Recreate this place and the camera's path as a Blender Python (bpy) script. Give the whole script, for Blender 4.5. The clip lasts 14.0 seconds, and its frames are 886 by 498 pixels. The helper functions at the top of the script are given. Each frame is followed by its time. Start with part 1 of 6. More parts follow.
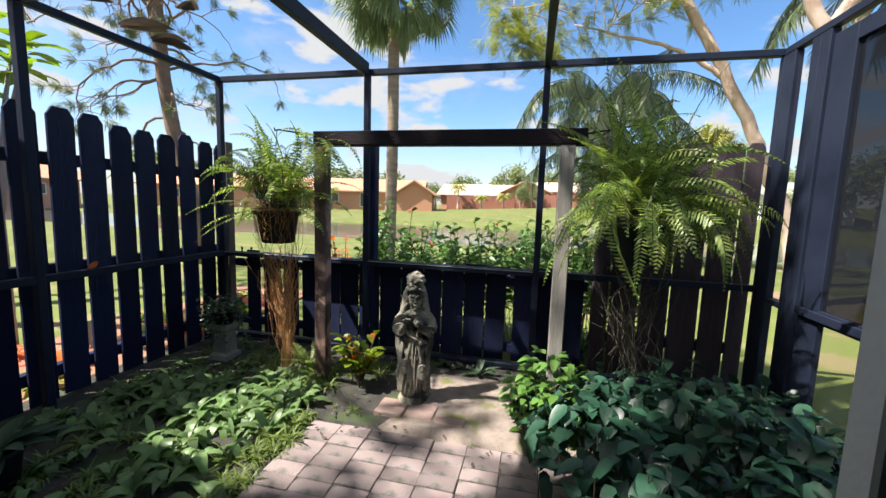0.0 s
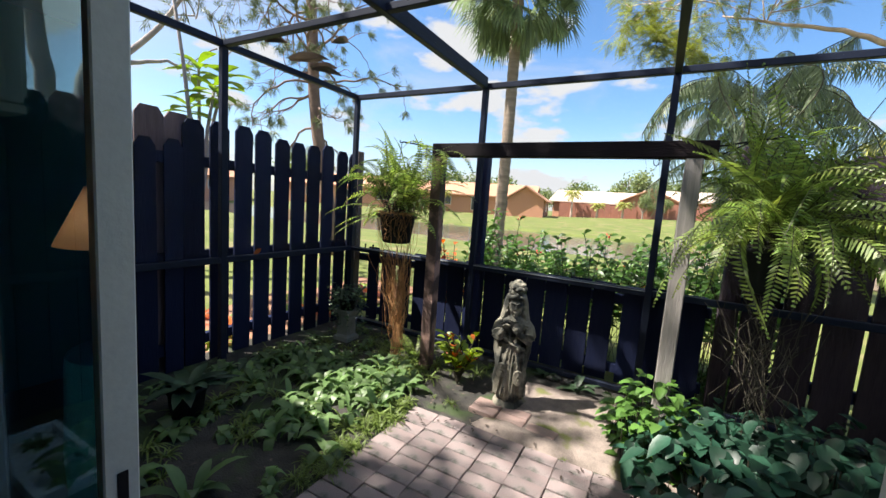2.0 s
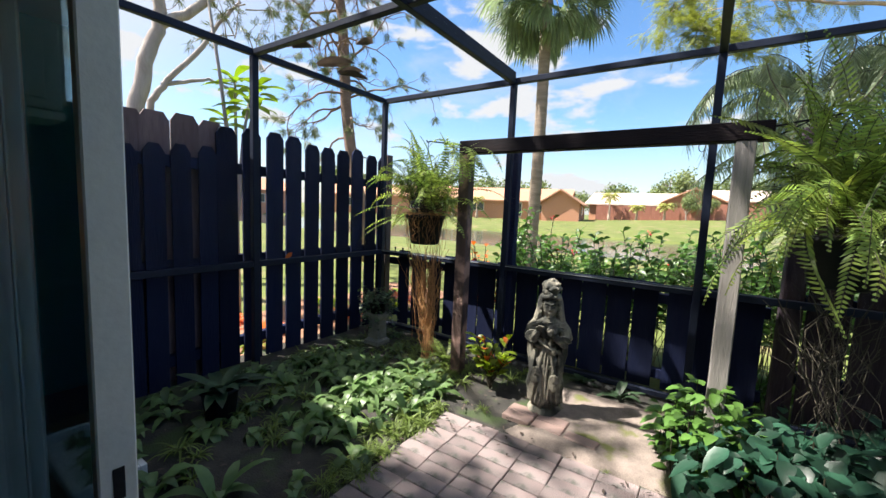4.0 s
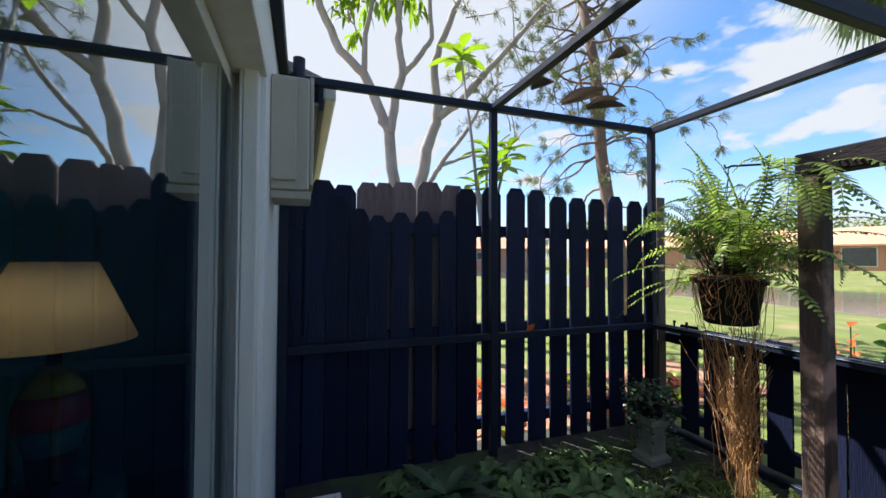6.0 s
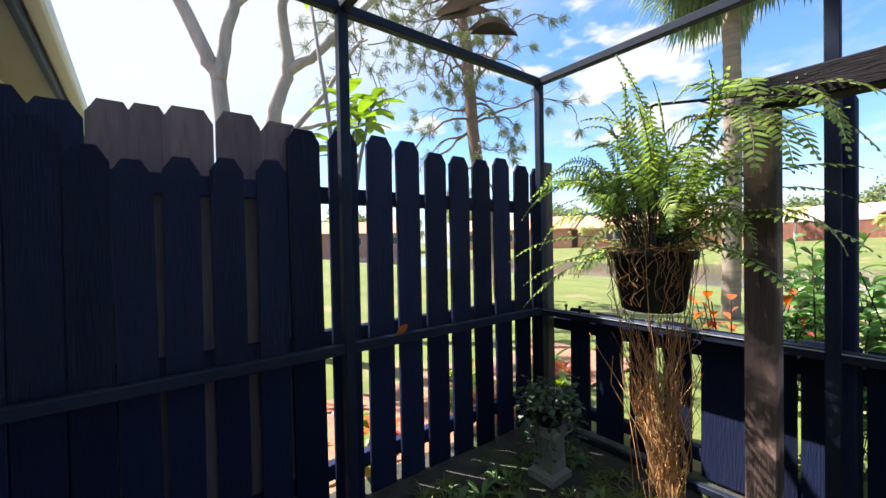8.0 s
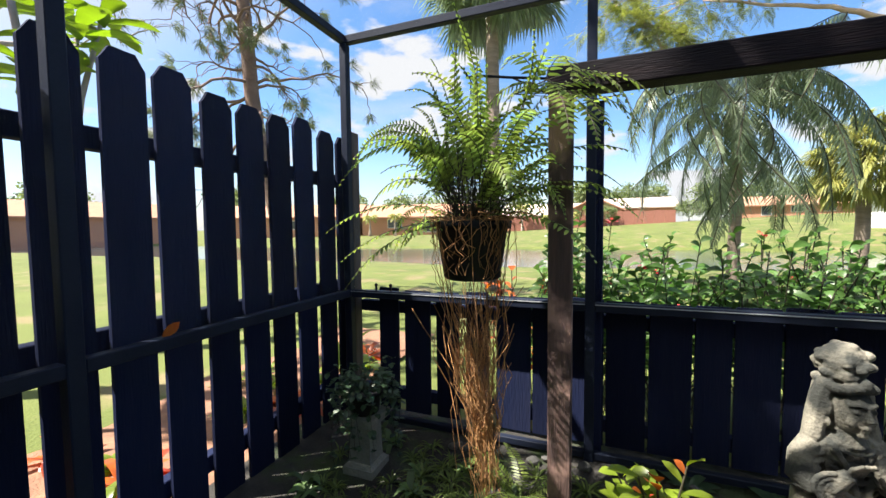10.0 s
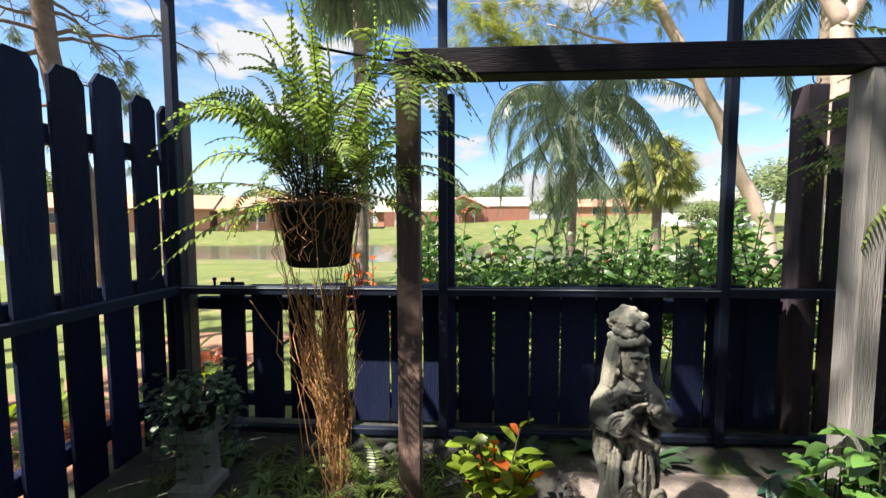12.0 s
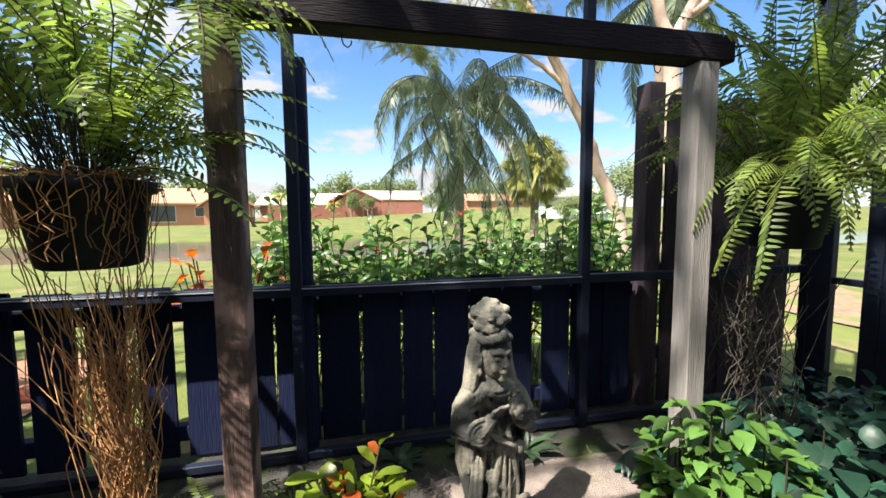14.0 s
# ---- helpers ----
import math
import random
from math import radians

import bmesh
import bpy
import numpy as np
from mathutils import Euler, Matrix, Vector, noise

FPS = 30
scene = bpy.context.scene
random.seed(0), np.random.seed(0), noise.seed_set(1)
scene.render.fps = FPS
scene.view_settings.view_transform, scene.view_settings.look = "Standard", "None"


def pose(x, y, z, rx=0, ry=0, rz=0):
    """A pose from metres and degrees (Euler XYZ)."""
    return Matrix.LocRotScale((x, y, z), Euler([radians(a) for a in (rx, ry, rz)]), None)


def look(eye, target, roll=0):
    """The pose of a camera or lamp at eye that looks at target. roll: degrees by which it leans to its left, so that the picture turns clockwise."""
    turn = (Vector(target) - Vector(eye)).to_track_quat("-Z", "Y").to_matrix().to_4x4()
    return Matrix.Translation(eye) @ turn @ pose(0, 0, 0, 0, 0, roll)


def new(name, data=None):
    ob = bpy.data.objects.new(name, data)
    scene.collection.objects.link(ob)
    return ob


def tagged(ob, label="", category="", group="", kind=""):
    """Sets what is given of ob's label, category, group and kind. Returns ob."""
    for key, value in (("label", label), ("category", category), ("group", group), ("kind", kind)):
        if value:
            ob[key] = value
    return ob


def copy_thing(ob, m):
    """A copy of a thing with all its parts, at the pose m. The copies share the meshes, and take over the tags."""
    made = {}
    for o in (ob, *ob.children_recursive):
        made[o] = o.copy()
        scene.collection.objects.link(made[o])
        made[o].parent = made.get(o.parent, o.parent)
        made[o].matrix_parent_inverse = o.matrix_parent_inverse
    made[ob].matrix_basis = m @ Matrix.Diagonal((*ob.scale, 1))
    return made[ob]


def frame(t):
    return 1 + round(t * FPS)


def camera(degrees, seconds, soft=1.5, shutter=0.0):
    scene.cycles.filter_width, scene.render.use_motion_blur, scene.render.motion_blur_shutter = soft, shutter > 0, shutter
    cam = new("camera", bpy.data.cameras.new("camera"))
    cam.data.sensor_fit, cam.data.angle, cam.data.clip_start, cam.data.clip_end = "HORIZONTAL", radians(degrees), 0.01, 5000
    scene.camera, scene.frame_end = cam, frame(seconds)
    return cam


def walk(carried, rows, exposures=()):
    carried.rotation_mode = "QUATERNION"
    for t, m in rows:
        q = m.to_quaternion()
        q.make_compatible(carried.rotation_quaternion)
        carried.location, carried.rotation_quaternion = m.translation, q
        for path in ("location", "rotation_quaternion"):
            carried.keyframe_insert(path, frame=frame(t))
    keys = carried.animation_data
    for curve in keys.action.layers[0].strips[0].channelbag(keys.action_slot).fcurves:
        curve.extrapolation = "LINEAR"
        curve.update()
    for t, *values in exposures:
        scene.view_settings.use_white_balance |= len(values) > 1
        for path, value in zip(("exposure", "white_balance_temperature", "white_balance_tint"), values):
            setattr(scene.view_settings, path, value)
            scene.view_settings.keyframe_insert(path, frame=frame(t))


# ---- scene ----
cam = camera(97.2, 14.0)
PATH = [
    (0, (0.382, 0.439, 1.434), (-0.059, 2.377, 1.208), 1.8),
    (0.5, (0.317, 0.486, 1.452), (-0.212, 2.403, 1.24), 1.6),
    (1, (0.328, 0.5, 1.466), (-0.385, 2.354, 1.235), 1.9),
    (1.5, (0.396, 0.42, 1.465), (-0.465, 2.208, 1.221), 3.1),
    (2, (0.437, 0.327, 1.471), (-0.512, 2.072, 1.238), 4.1),
    (2.2, (0.451, 0.297, 1.477), (-0.504, 2.04, 1.253), 4.0),
    (4.3, (0.42, 0.493, 1.402), (-0.759, 2.098, 1.218), 1.7),
    (4.5, (0.335, 0.559, 1.405), (-0.935, 2.098, 1.27), 1.4),
    (5, (0.117, 0.696, 1.459), (-1.397, 2.004, 1.417), 0.6),
    (5.5, (-0.026, 0.807, 1.47), (-1.777, 1.772, 1.499), 0.2),
    (6, (-0.079, 0.934, 1.45), (-1.961, 1.608, 1.498), 0.2),
    (6.5, (-0.165, 1.028, 1.43), (-2.066, 1.65, 1.449), -0.1),
    (7, (-0.361, 1.177, 1.416), (-2.201, 1.961, 1.406), -0.6),
    (7.5, (-0.613, 1.295, 1.418), (-2.338, 2.307, 1.397), -1.3),
    (8, (-0.829, 1.43, 1.4), (-2.404, 2.662, 1.367), -1.1),
    (8.2, (-0.953, 1.395, 1.372), (-2.404, 2.771, 1.347), -1.5),
    (10.3, (-1.104, 1.55, 1.313), (-1.738, 3.443, 1.193), -0.3),
    (10.5, (-1.092, 1.557, 1.308), (-1.663, 3.47, 1.183), -0.2),
    (11, (-1.044, 1.576, 1.28), (-1.465, 3.528, 1.168), 0.0),
    (11.5, (-1.023, 1.585, 1.267), (-1.284, 3.564, 1.152), 0.0),
    (12, (-1.008, 1.594, 1.266), (-1.109, 3.587, 1.133), -0.1),
    (12.5, (-0.978, 1.597, 1.263), (-0.948, 3.591, 1.111), -0.0),
    (13, (-0.942, 1.594, 1.258), (-0.782, 3.581, 1.091), -0.0),
    (13.5, (-0.888, 1.655, 1.263), (-0.591, 3.623, 1.07), -0.2),
    (14, (-0.825, 1.825, 1.234), (-0.399, 3.772, 1.067), -0.4),
]
walk(cam, [(t, look(eye, target, roll)) for t, eye, target, roll in PATH], [(0.0, 1.51, 6280, 10), (2.0, 1.55, 6280, 10), (4.5, 1.64, 6200, 10), (5.0, 1.57, 6050, 10), (6.0, 1.58, 5950, 10), (7.0, 1.74, 6050, 10), (8.0, 1.82, 6050, 10), (10.5, 1.65, 6280, 10), (12.0, 1.64, 6280, 10), (14.0, 1.64, 6280, 10)])

# ---- world, sun ----
SUN_TO = Vector((-0.60, -0.36, 1.0)).normalized()
world = bpy.data.worlds.new("sky")
scene.world = world
world.use_nodes = True
wn, wl = world.node_tree.nodes, world.node_tree.links
bg = wn["Background"]
sky = wn.new("ShaderNodeTexSky")
sky.sky_type, sky.sun_disc = "NISHITA", False
sky.sun_elevation = math.asin(SUN_TO.z)
sky.sun_rotation = math.atan2(SUN_TO.x, SUN_TO.y)
sky.air_density, sky.dust_density, sky.ozone_density = 1.0, 0.8, 2.2
wc = wn.new("ShaderNodeTexCoord")
wmap = wn.new("ShaderNodeMapping")
wmap.inputs["Scale"].default_value = (1.0, 1.0, 2.6)
wmap.inputs["Location"].default_value = (0.35, 0.1, 0.0)
wl.new(wc.outputs["Generated"], wmap.inputs["Vector"])


def sky_node(op, x, y=None, z=None):
    m = wn.new("ShaderNodeMath")
    m.operation = op
    for i, v in enumerate((x, y, z)):
        if v is None:
            continue
        if isinstance(v, (int, float)):
            m.inputs[i].default_value = v
        else:
            wl.new(v, m.inputs[i])
    return m.outputs[0]


def sky_ramp(src, lo, hi, to0=0.0, to1=1.0):
    m = wn.new("ShaderNodeMapRange")
    m.interpolation_type = "SMOOTHSTEP"
    for i, v in enumerate((lo, hi, to0, to1)):
        m.inputs[i + 1].default_value = v
    wl.new(src, m.inputs[0])
    return m.outputs[0]


# puffy clouds, streaks high up, a pale horizon and the bright haze round the sun
puff, streak = wn.new("ShaderNodeTexNoise"), wn.new("ShaderNodeTexNoise")
puff.inputs["Scale"].default_value, puff.inputs["Detail"].default_value, puff.inputs["Roughness"].default_value = 4.6, 9, 0.52
streak.inputs["Scale"].default_value, streak.inputs["Detail"].default_value, streak.inputs["Roughness"].default_value = 2.2, 10, 0.62
streak.inputs["Distortion"].default_value = 0.6
wl.new(wmap.outputs["Vector"], puff.inputs["Vector"])
wl.new(wmap.outputs["Vector"], streak.inputs["Vector"])
sep = wn.new("ShaderNodeSeparateXYZ")
wl.new(wc.outputs["Generated"], sep.inputs[0])
to_sun = wn.new("ShaderNodeVectorMath")
to_sun.operation = "DOT_PRODUCT"
to_sun.inputs[1].default_value = SUN_TO
wl.new(wc.outputs["Generated"], to_sun.inputs[0])
low = sky_ramp(sep.outputs["Z"], 0.0, 0.34, 1.0, 0.0)
puffs = sky_ramp(sky_node("MULTIPLY_ADD", low, 0.06, puff.outputs["Fac"]), 0.555, 0.64)
wisps = sky_node("MULTIPLY", sky_ramp(streak.outputs["Fac"], 0.5, 0.72), 0.4)
haze = sky_node("MULTIPLY", sky_ramp(sep.outputs["Z"], 0.0, 0.22, 1.0, 0.0), 0.5)
glow = sky_node("MULTIPLY", sky_ramp(to_sun.outputs["Value"], 0.38, 0.72), 0.95)
white = sky_node("MAXIMUM", sky_node("MAXIMUM", puffs, wisps), sky_node("MAXIMUM", haze, glow))
mixc = wn.new("ShaderNodeMixRGB")
mixc.inputs[2].default_value = (3.6, 3.58, 3.55, 1)
wl.new(white, mixc.inputs["Fac"])
tone = wn.new("ShaderNodeHueSaturation")
tone.inputs["Saturation"].default_value = 1.18
wl.new(sky.outputs["Color"], tone.inputs["Color"])
wl.new(tone.outputs["Color"], mixc.inputs[1])
wl.new(mixc.outputs["Color"], bg.inputs["Color"])
bg.inputs["Strength"].default_value = 0.087

sun = new("sun", bpy.data.lights.new("sun", "SUN"))
sun.data.energy, sun.data.angle, sun.data.color = 5.0, radians(0.6), (1.0, 0.92, 0.80)
sun.matrix_world = look(SUN_TO * 50, (0, 0, 0))

# ---- materials ----
def mat(name, col, col2=None, rough=0.7, scale=6.0, fine=60.0, bump=0.2, metal=0.0, stretch=(1, 1, 1), rand=0.0, island=0.0, trans=0.0, spots=None, spec=0.5, amount=0.5):
    """Two-scale noise colour between col and col2, fine bump, optional random value per object or per island, translucency."""
    m = bpy.data.materials.new(name)
    m.use_nodes = True
    n, l = m.node_tree.nodes, m.node_tree.links
    p = n["Principled BSDF"]
    p.inputs["Roughness"].default_value, p.inputs["Metallic"].default_value = rough, metal
    p.inputs["Specular IOR Level"].default_value = spec
    tc = n.new("ShaderNodeTexCoord")
    mp = n.new("ShaderNodeMapping")
    mp.inputs["Scale"].default_value = stretch
    l.new(tc.outputs["Object"], mp.inputs["Vector"])
    n1 = n.new("ShaderNodeTexNoise")
    n1.inputs["Scale"].default_value, n1.inputs["Detail"].default_value, n1.inputs["Roughness"].default_value = scale, 5, 0.6
    n2 = n.new("ShaderNodeTexNoise")
    n2.inputs["Scale"].default_value, n2.inputs["Detail"].default_value = fine, 4
    l.new(mp.outputs["Vector"], n1.inputs["Vector"])
    l.new(mp.outputs["Vector"], n2.inputs["Vector"])
    col2 = col2 or tuple(c * 0.6 for c in col)
    r = n.new("ShaderNodeValToRGB")
    r.color_ramp.elements[0].position, r.color_ramp.elements[1].position = 0.5 - amount * 0.4, 0.5 + amount * 0.4
    r.color_ramp.elements[0].color, r.color_ramp.elements[1].color = (*col, 1), (*col2, 1)
    add = n.new("ShaderNodeMath")
    add.operation = "MULTIPLY_ADD"
    add.inputs[1].default_value, add.inputs[2].default_value = 0.35, -0.17
    l.new(n2.outputs["Fac"], add.inputs[0])
    sm = n.new("ShaderNodeMath")
    l.new(n1.outputs["Fac"], sm.inputs[0])
    l.new(add.outputs[0], sm.inputs[1])
    l.new(sm.outputs[0], r.inputs["Fac"])
    out = r.outputs["Color"]
    if spots:
        n3 = n.new("ShaderNodeTexNoise")
        n3.inputs["Scale"].default_value, n3.inputs["Detail"].default_value = spots[1], 6
        l.new(tc.outputs["Object"], n3.inputs["Vector"])
        r3 = n.new("ShaderNodeValToRGB")
        r3.color_ramp.elements[0].position, r3.color_ramp.elements[1].position = spots[2], spots[2] + 0.1
        l.new(n3.outputs["Fac"], r3.inputs["Fac"])
        mx = n.new("ShaderNodeMixRGB")
        mx.inputs[2].default_value = (*spots[0], 1)
        l.new(r3.outputs["Color"], mx.inputs["Fac"])
        l.new(out, mx.inputs[1])
        out = mx.outputs["Color"]
    if rand or island:
        hs = n.new("ShaderNodeHueSaturation")
        mr = n.new("ShaderNodeMapRange")
        k = rand or island
        mr.inputs["To Min"].default_value, mr.inputs["To Max"].default_value = 1 - k, 1 + k
        if rand:
            l.new(n.new("ShaderNodeObjectInfo").outputs["Random"], mr.inputs["Value"])
        else:
            l.new(n.new("ShaderNodeNewGeometry").outputs["Random Per Island"], mr.inputs["Value"])
        l.new(mr.outputs["Result"], hs.inputs["Value"])
        l.new(out, hs.inputs["Color"])
        out = hs.outputs["Color"]
    l.new(out, p.inputs["Base Color"])
    if bump:
        b = n.new("ShaderNodeBump")
        b.inputs["Strength"].default_value, b.inputs["Distance"].default_value = bump, 0.01
        l.new(n2.outputs["Fac"], b.inputs["Height"])
        l.new(b.outputs["Normal"], p.inputs["Normal"])
    if trans:
        t = n.new("ShaderNodeBsdfTranslucent")
        g = n.new("ShaderNodeHueSaturation")
        g.inputs["Saturation"].default_value, g.inputs["Value"].default_value = 1.1, 1.6
        l.new(out, g.inputs["Color"])
        l.new(g.outputs["Color"], t.inputs["Color"])
        ms = n.new("ShaderNodeMixShader")
        ms.inputs["Fac"].default_value = trans
        l.new(p.outputs["BSDF"], ms.inputs[1])
        l.new(t.outputs["BSDF"], ms.inputs[2])
        l.new(ms.outputs["Shader"], n["Material Output"].inputs["Surface"])
    return m


def see_through(name, col, clear, rough=0.9):
    m = bpy.data.materials.new(name)
    m.use_nodes = True
    n, l = m.node_tree.nodes, m.node_tree.links
    p = n["Principled BSDF"]
    p.inputs["Base Color"].default_value, p.inputs["Roughness"].default_value = (*col, 1), rough
    p.inputs["Specular IOR Level"].default_value = 0.0
    t = n.new("ShaderNodeBsdfTransparent")
    ms = n.new("ShaderNodeMixShader")
    ms.inputs["Fac"].default_value = clear
    l.new(p.outputs["BSDF"], ms.inputs[1])
    l.new(t.outputs["BSDF"], ms.inputs[2])
    l.new(ms.outputs["Shader"], n["Material Output"].inputs["Surface"])
    return m


M_ALU = mat("bronze_aluminium", (0.019, 0.025, 0.046), (0.012, 0.016, 0.031), 0.5, 4, 90, 0.06, spec=0.14)
M_FENCE = mat("dark_stained_board", (0.011, 0.016, 0.046), (0.018, 0.022, 0.050), 0.8, 5, 40, 0.5, stretch=(3, 3, 0.25), rand=0.35, spec=0.07)
# old reddish boards, their base lightened for the glare over the fence
M_FENCE_OLD = mat("weathered_board_in_glare", (0.24, 0.165, 0.165), (0.13, 0.085, 0.088), 0.85, 5, 40, 0.5, stretch=(3, 3, 0.25), rand=0.25)
M_POST_OLD = mat("weathered_post", (0.12, 0.09, 0.09), (0.05, 0.04, 0.042), 0.85, 5, 40, 0.5, stretch=(3, 3, 0.25))
# reddish spots paint the left post's sun dapples into its colour
M_ARBOR = mat("brown_timber_sun_dapples", (0.12, 0.072, 0.062), (0.03, 0.021, 0.022), 0.75, 6, 50, 0.6, stretch=(4, 4, 0.3), spots=((0.34, 0.21, 0.175), 5, 0.5))
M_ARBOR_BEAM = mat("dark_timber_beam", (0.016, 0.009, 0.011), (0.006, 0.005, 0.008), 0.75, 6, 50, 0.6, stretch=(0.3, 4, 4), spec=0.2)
M_ARBOR_GREY = mat("grey_timber", (0.33, 0.30, 0.285), (0.2, 0.185, 0.175), 0.75, 6, 50, 0.6, stretch=(5, 5, 0.3))
M_STUCCO = mat("white_stucco", (0.84, 0.84, 0.85), (0.78, 0.78, 0.79), 0.85, 3, 140, 0.5)
M_CREAM = mat("pale_paint", (0.74, 0.73, 0.70), (0.64, 0.63, 0.6), 0.55, 4, 60, 0.15, stretch=(3, 3, 0.4))
M_BOX = mat("beige_paint", (0.47, 0.44, 0.37), (0.40, 0.37, 0.31), 0.6, 4, 70, 0.2, stretch=(3, 3, 0.4))
M_SILVER = mat("mill_aluminium", (0.70, 0.71, 0.72), (0.58, 0.59, 0.61), 0.4, 5, 80, 0.08, metal=0.15)
M_WHITE = mat("white_paint", (0.72, 0.72, 0.70), (0.6, 0.6, 0.58), 0.5, 4, 70, 0.1)
M_BLACK = mat("black_plastic", (0.006, 0.007, 0.011), (0.012, 0.012, 0.017), 0.55, 8, 80, 0.1, spec=0.25)
M_GLASS = bpy.data.materials.new("glass")
M_GLASS.use_nodes = True
gn, gk = M_GLASS.node_tree.nodes, M_GLASS.node_tree.links
g_clear, g_gloss, g_mix = gn.new("ShaderNodeBsdfTransparent"), gn.new("ShaderNodeBsdfGlossy"), gn.new("ShaderNodeMixShader")
g_lw, g_pow, g_mul = gn.new("ShaderNodeLayerWeight"), gn.new("ShaderNodeMath"), gn.new("ShaderNodeMath")
g_clear.inputs["Color"].default_value = (0.72, 0.87, 0.90, 1)
g_gloss.inputs["Roughness"].default_value = 0.0
g_lw.inputs["Blend"].default_value = 0.5
g_pow.operation, g_mul.operation = "POWER", "MULTIPLY_ADD"
g_pow.inputs[1].default_value = 2.5
g_mul.inputs[1].default_value, g_mul.inputs[2].default_value = 0.90, 0.09
gk.new(g_lw.outputs["Facing"], g_pow.inputs[0])
gk.new(g_pow.outputs[0], g_mul.inputs[0])
gk.new(g_mul.outputs[0], g_mix.inputs["Fac"])
gk.new(g_clear.outputs["BSDF"], g_mix.inputs[1])
gk.new(g_gloss.outputs["BSDF"], g_mix.inputs[2])
gk.new(g_mix.outputs["Shader"], gn["Material Output"].inputs["Surface"])
M_SCREEN = see_through("insect_screen", (0.12, 0.12, 0.13), 0.965)
M_SCREEN_DARK = see_through("dense_screen", (0.012, 0.014, 0.02), 0.22)
M_SCREEN_MID = see_through("door_screen", (0.02, 0.022, 0.03), 0.85)
M_PAVER = mat("pink_grey_paver", (0.34, 0.25, 0.24), (0.21, 0.19, 0.188), 0.9, 3, 150, 1.0, rand=0.28, spots=((0.13, 0.125, 0.11), 9, 0.56))
M_DIRT = mat("leaf_mould_soil", (0.062, 0.056, 0.048), (0.024, 0.023, 0.022), 0.95, 9, 110, 1.0, spots=((0.05, 0.075, 0.026), 3.2, 0.52))
M_SAND = mat("sandy_soil", (0.34, 0.275, 0.24), (0.17, 0.14, 0.12), 0.95, 9, 140, 1.0, spots=((0.15, 0.16, 0.05), 5.5, 0.56))
M_LAWN = mat("lawn", (0.135, 0.16, 0.034), (0.095, 0.12, 0.024), 0.95, 0.6, 45, 1.0, spots=((0.20, 0.165, 0.075), 0.9, 0.55), amount=0.3)
M_WATER = mat("pond_water", (0.07, 0.085, 0.085), (0.06, 0.07, 0.065), 0.05, 0.6, 4, 0.5, stretch=(1, 3, 1))
M_CONC = mat("mossy_concrete", (0.36, 0.36, 0.32), (0.2, 0.21, 0.17), 0.9, 9, 90, 0.7)
M_STATUE = mat("weathered_cast_stone", (0.35, 0.32, 0.25), (0.12, 0.115, 0.095), 0.9, 8, 130, 0.5, spots=((0.04, 0.042, 0.037), 6, 0.465))
M_ROOTS = mat("dry_stems", (0.46, 0.235, 0.09), (0.26, 0.135, 0.06), 0.85, 5, 50, 0.1, island=0.5)
M_STEM = mat("dark_stem", (0.045, 0.04, 0.02), (0.025, 0.02, 0.012), 0.8, 6, 60, 0.1)
M_BARK = mat("grey_bark", (0.44, 0.39, 0.37), (0.27, 0.23, 0.215), 0.95, 3, 25, 1.0, stretch=(2, 2, 0.6))
M_BARK_PINK = mat("pale_bark", (0.58, 0.45, 0.38), (0.38, 0.27, 0.22), 0.9, 2.5, 25, 0.8)
M_PINE = mat("pine_bark", (0.27, 0.18, 0.15), (0.13, 0.085, 0.07), 0.95, 3, 22, 1.0)
M_PALMBARK = mat("palm_bark", (0.32, 0.25, 0.20), (0.17, 0.13, 0.105), 0.95, 2, 20, 1.0, stretch=(1, 1, 6))


def leafmat(name, c, k=0.3, rough=0.45, trans=0.35, c2=None):
    return mat(name, c, c2 or tuple(x * 0.7 for x in c), rough, 7, 50, 0.1, island=k, trans=trans)


L_FERN = leafmat("fern_leaf", (0.155, 0.25, 0.065), 0.5, 0.42, 0.5, (0.22, 0.26, 0.055))
L_POTHOS = leafmat("bush_leaf", (0.105, 0.21, 0.045), 0.5, 0.3, 0.3)
L_GARDEN = leafmat("garden_leaf", (0.17, 0.27, 0.10), 0.45, 0.42, 0.38)
L_GRASS = leafmat("strap_leaf", (0.15, 0.21, 0.045), 0.35, 0.5, 0.3)
L_HEDGE = leafmat("hedge_leaf", (0.10, 0.20, 0.045), 0.5, 0.36, 0.35)
L_CROTON = leafmat("croton_green_leaf", (0.22, 0.30, 0.03), 0.3, 0.35, 0.4)
L_CROTON_R = leafmat("croton_orange_leaf", (0.6, 0.20, 0.03), 0.4, 0.35, 0.4, (0.45, 0.06, 0.03))
L_PINK = leafmat("pink_petal", (0.75, 0.12, 0.13), 0.3, 0.6, 0.4)
L_IVY = leafmat("ivy_leaf", (0.065, 0.115, 0.06), 0.35, 0.45, 0.25)
L_PALM = leafmat("palm_leaf", (0.175, 0.225, 0.13), 0.35, 0.4, 0.45)
L_SABAL = leafmat("sabal_leaf", (0.27, 0.31, 0.08), 0.35, 0.6, 0.35, (0.30, 0.27, 0.08))
L_PINEN = leafmat("pine_needle", (0.14, 0.17, 0.07), 0.35, 0.6, 0.2)
L_FEATHER = leafmat("feathery_leaf", (0.24, 0.27, 0.06), 0.35, 0.6, 0.35)
L_FRANG = leafmat("broad_leaf", (0.18, 0.28, 0.03), 0.3, 0.4, 0.45)
L_DEAD = leafmat("dead_leaf", (0.10, 0.075, 0.06), 0.4, 0.8, 0.1)

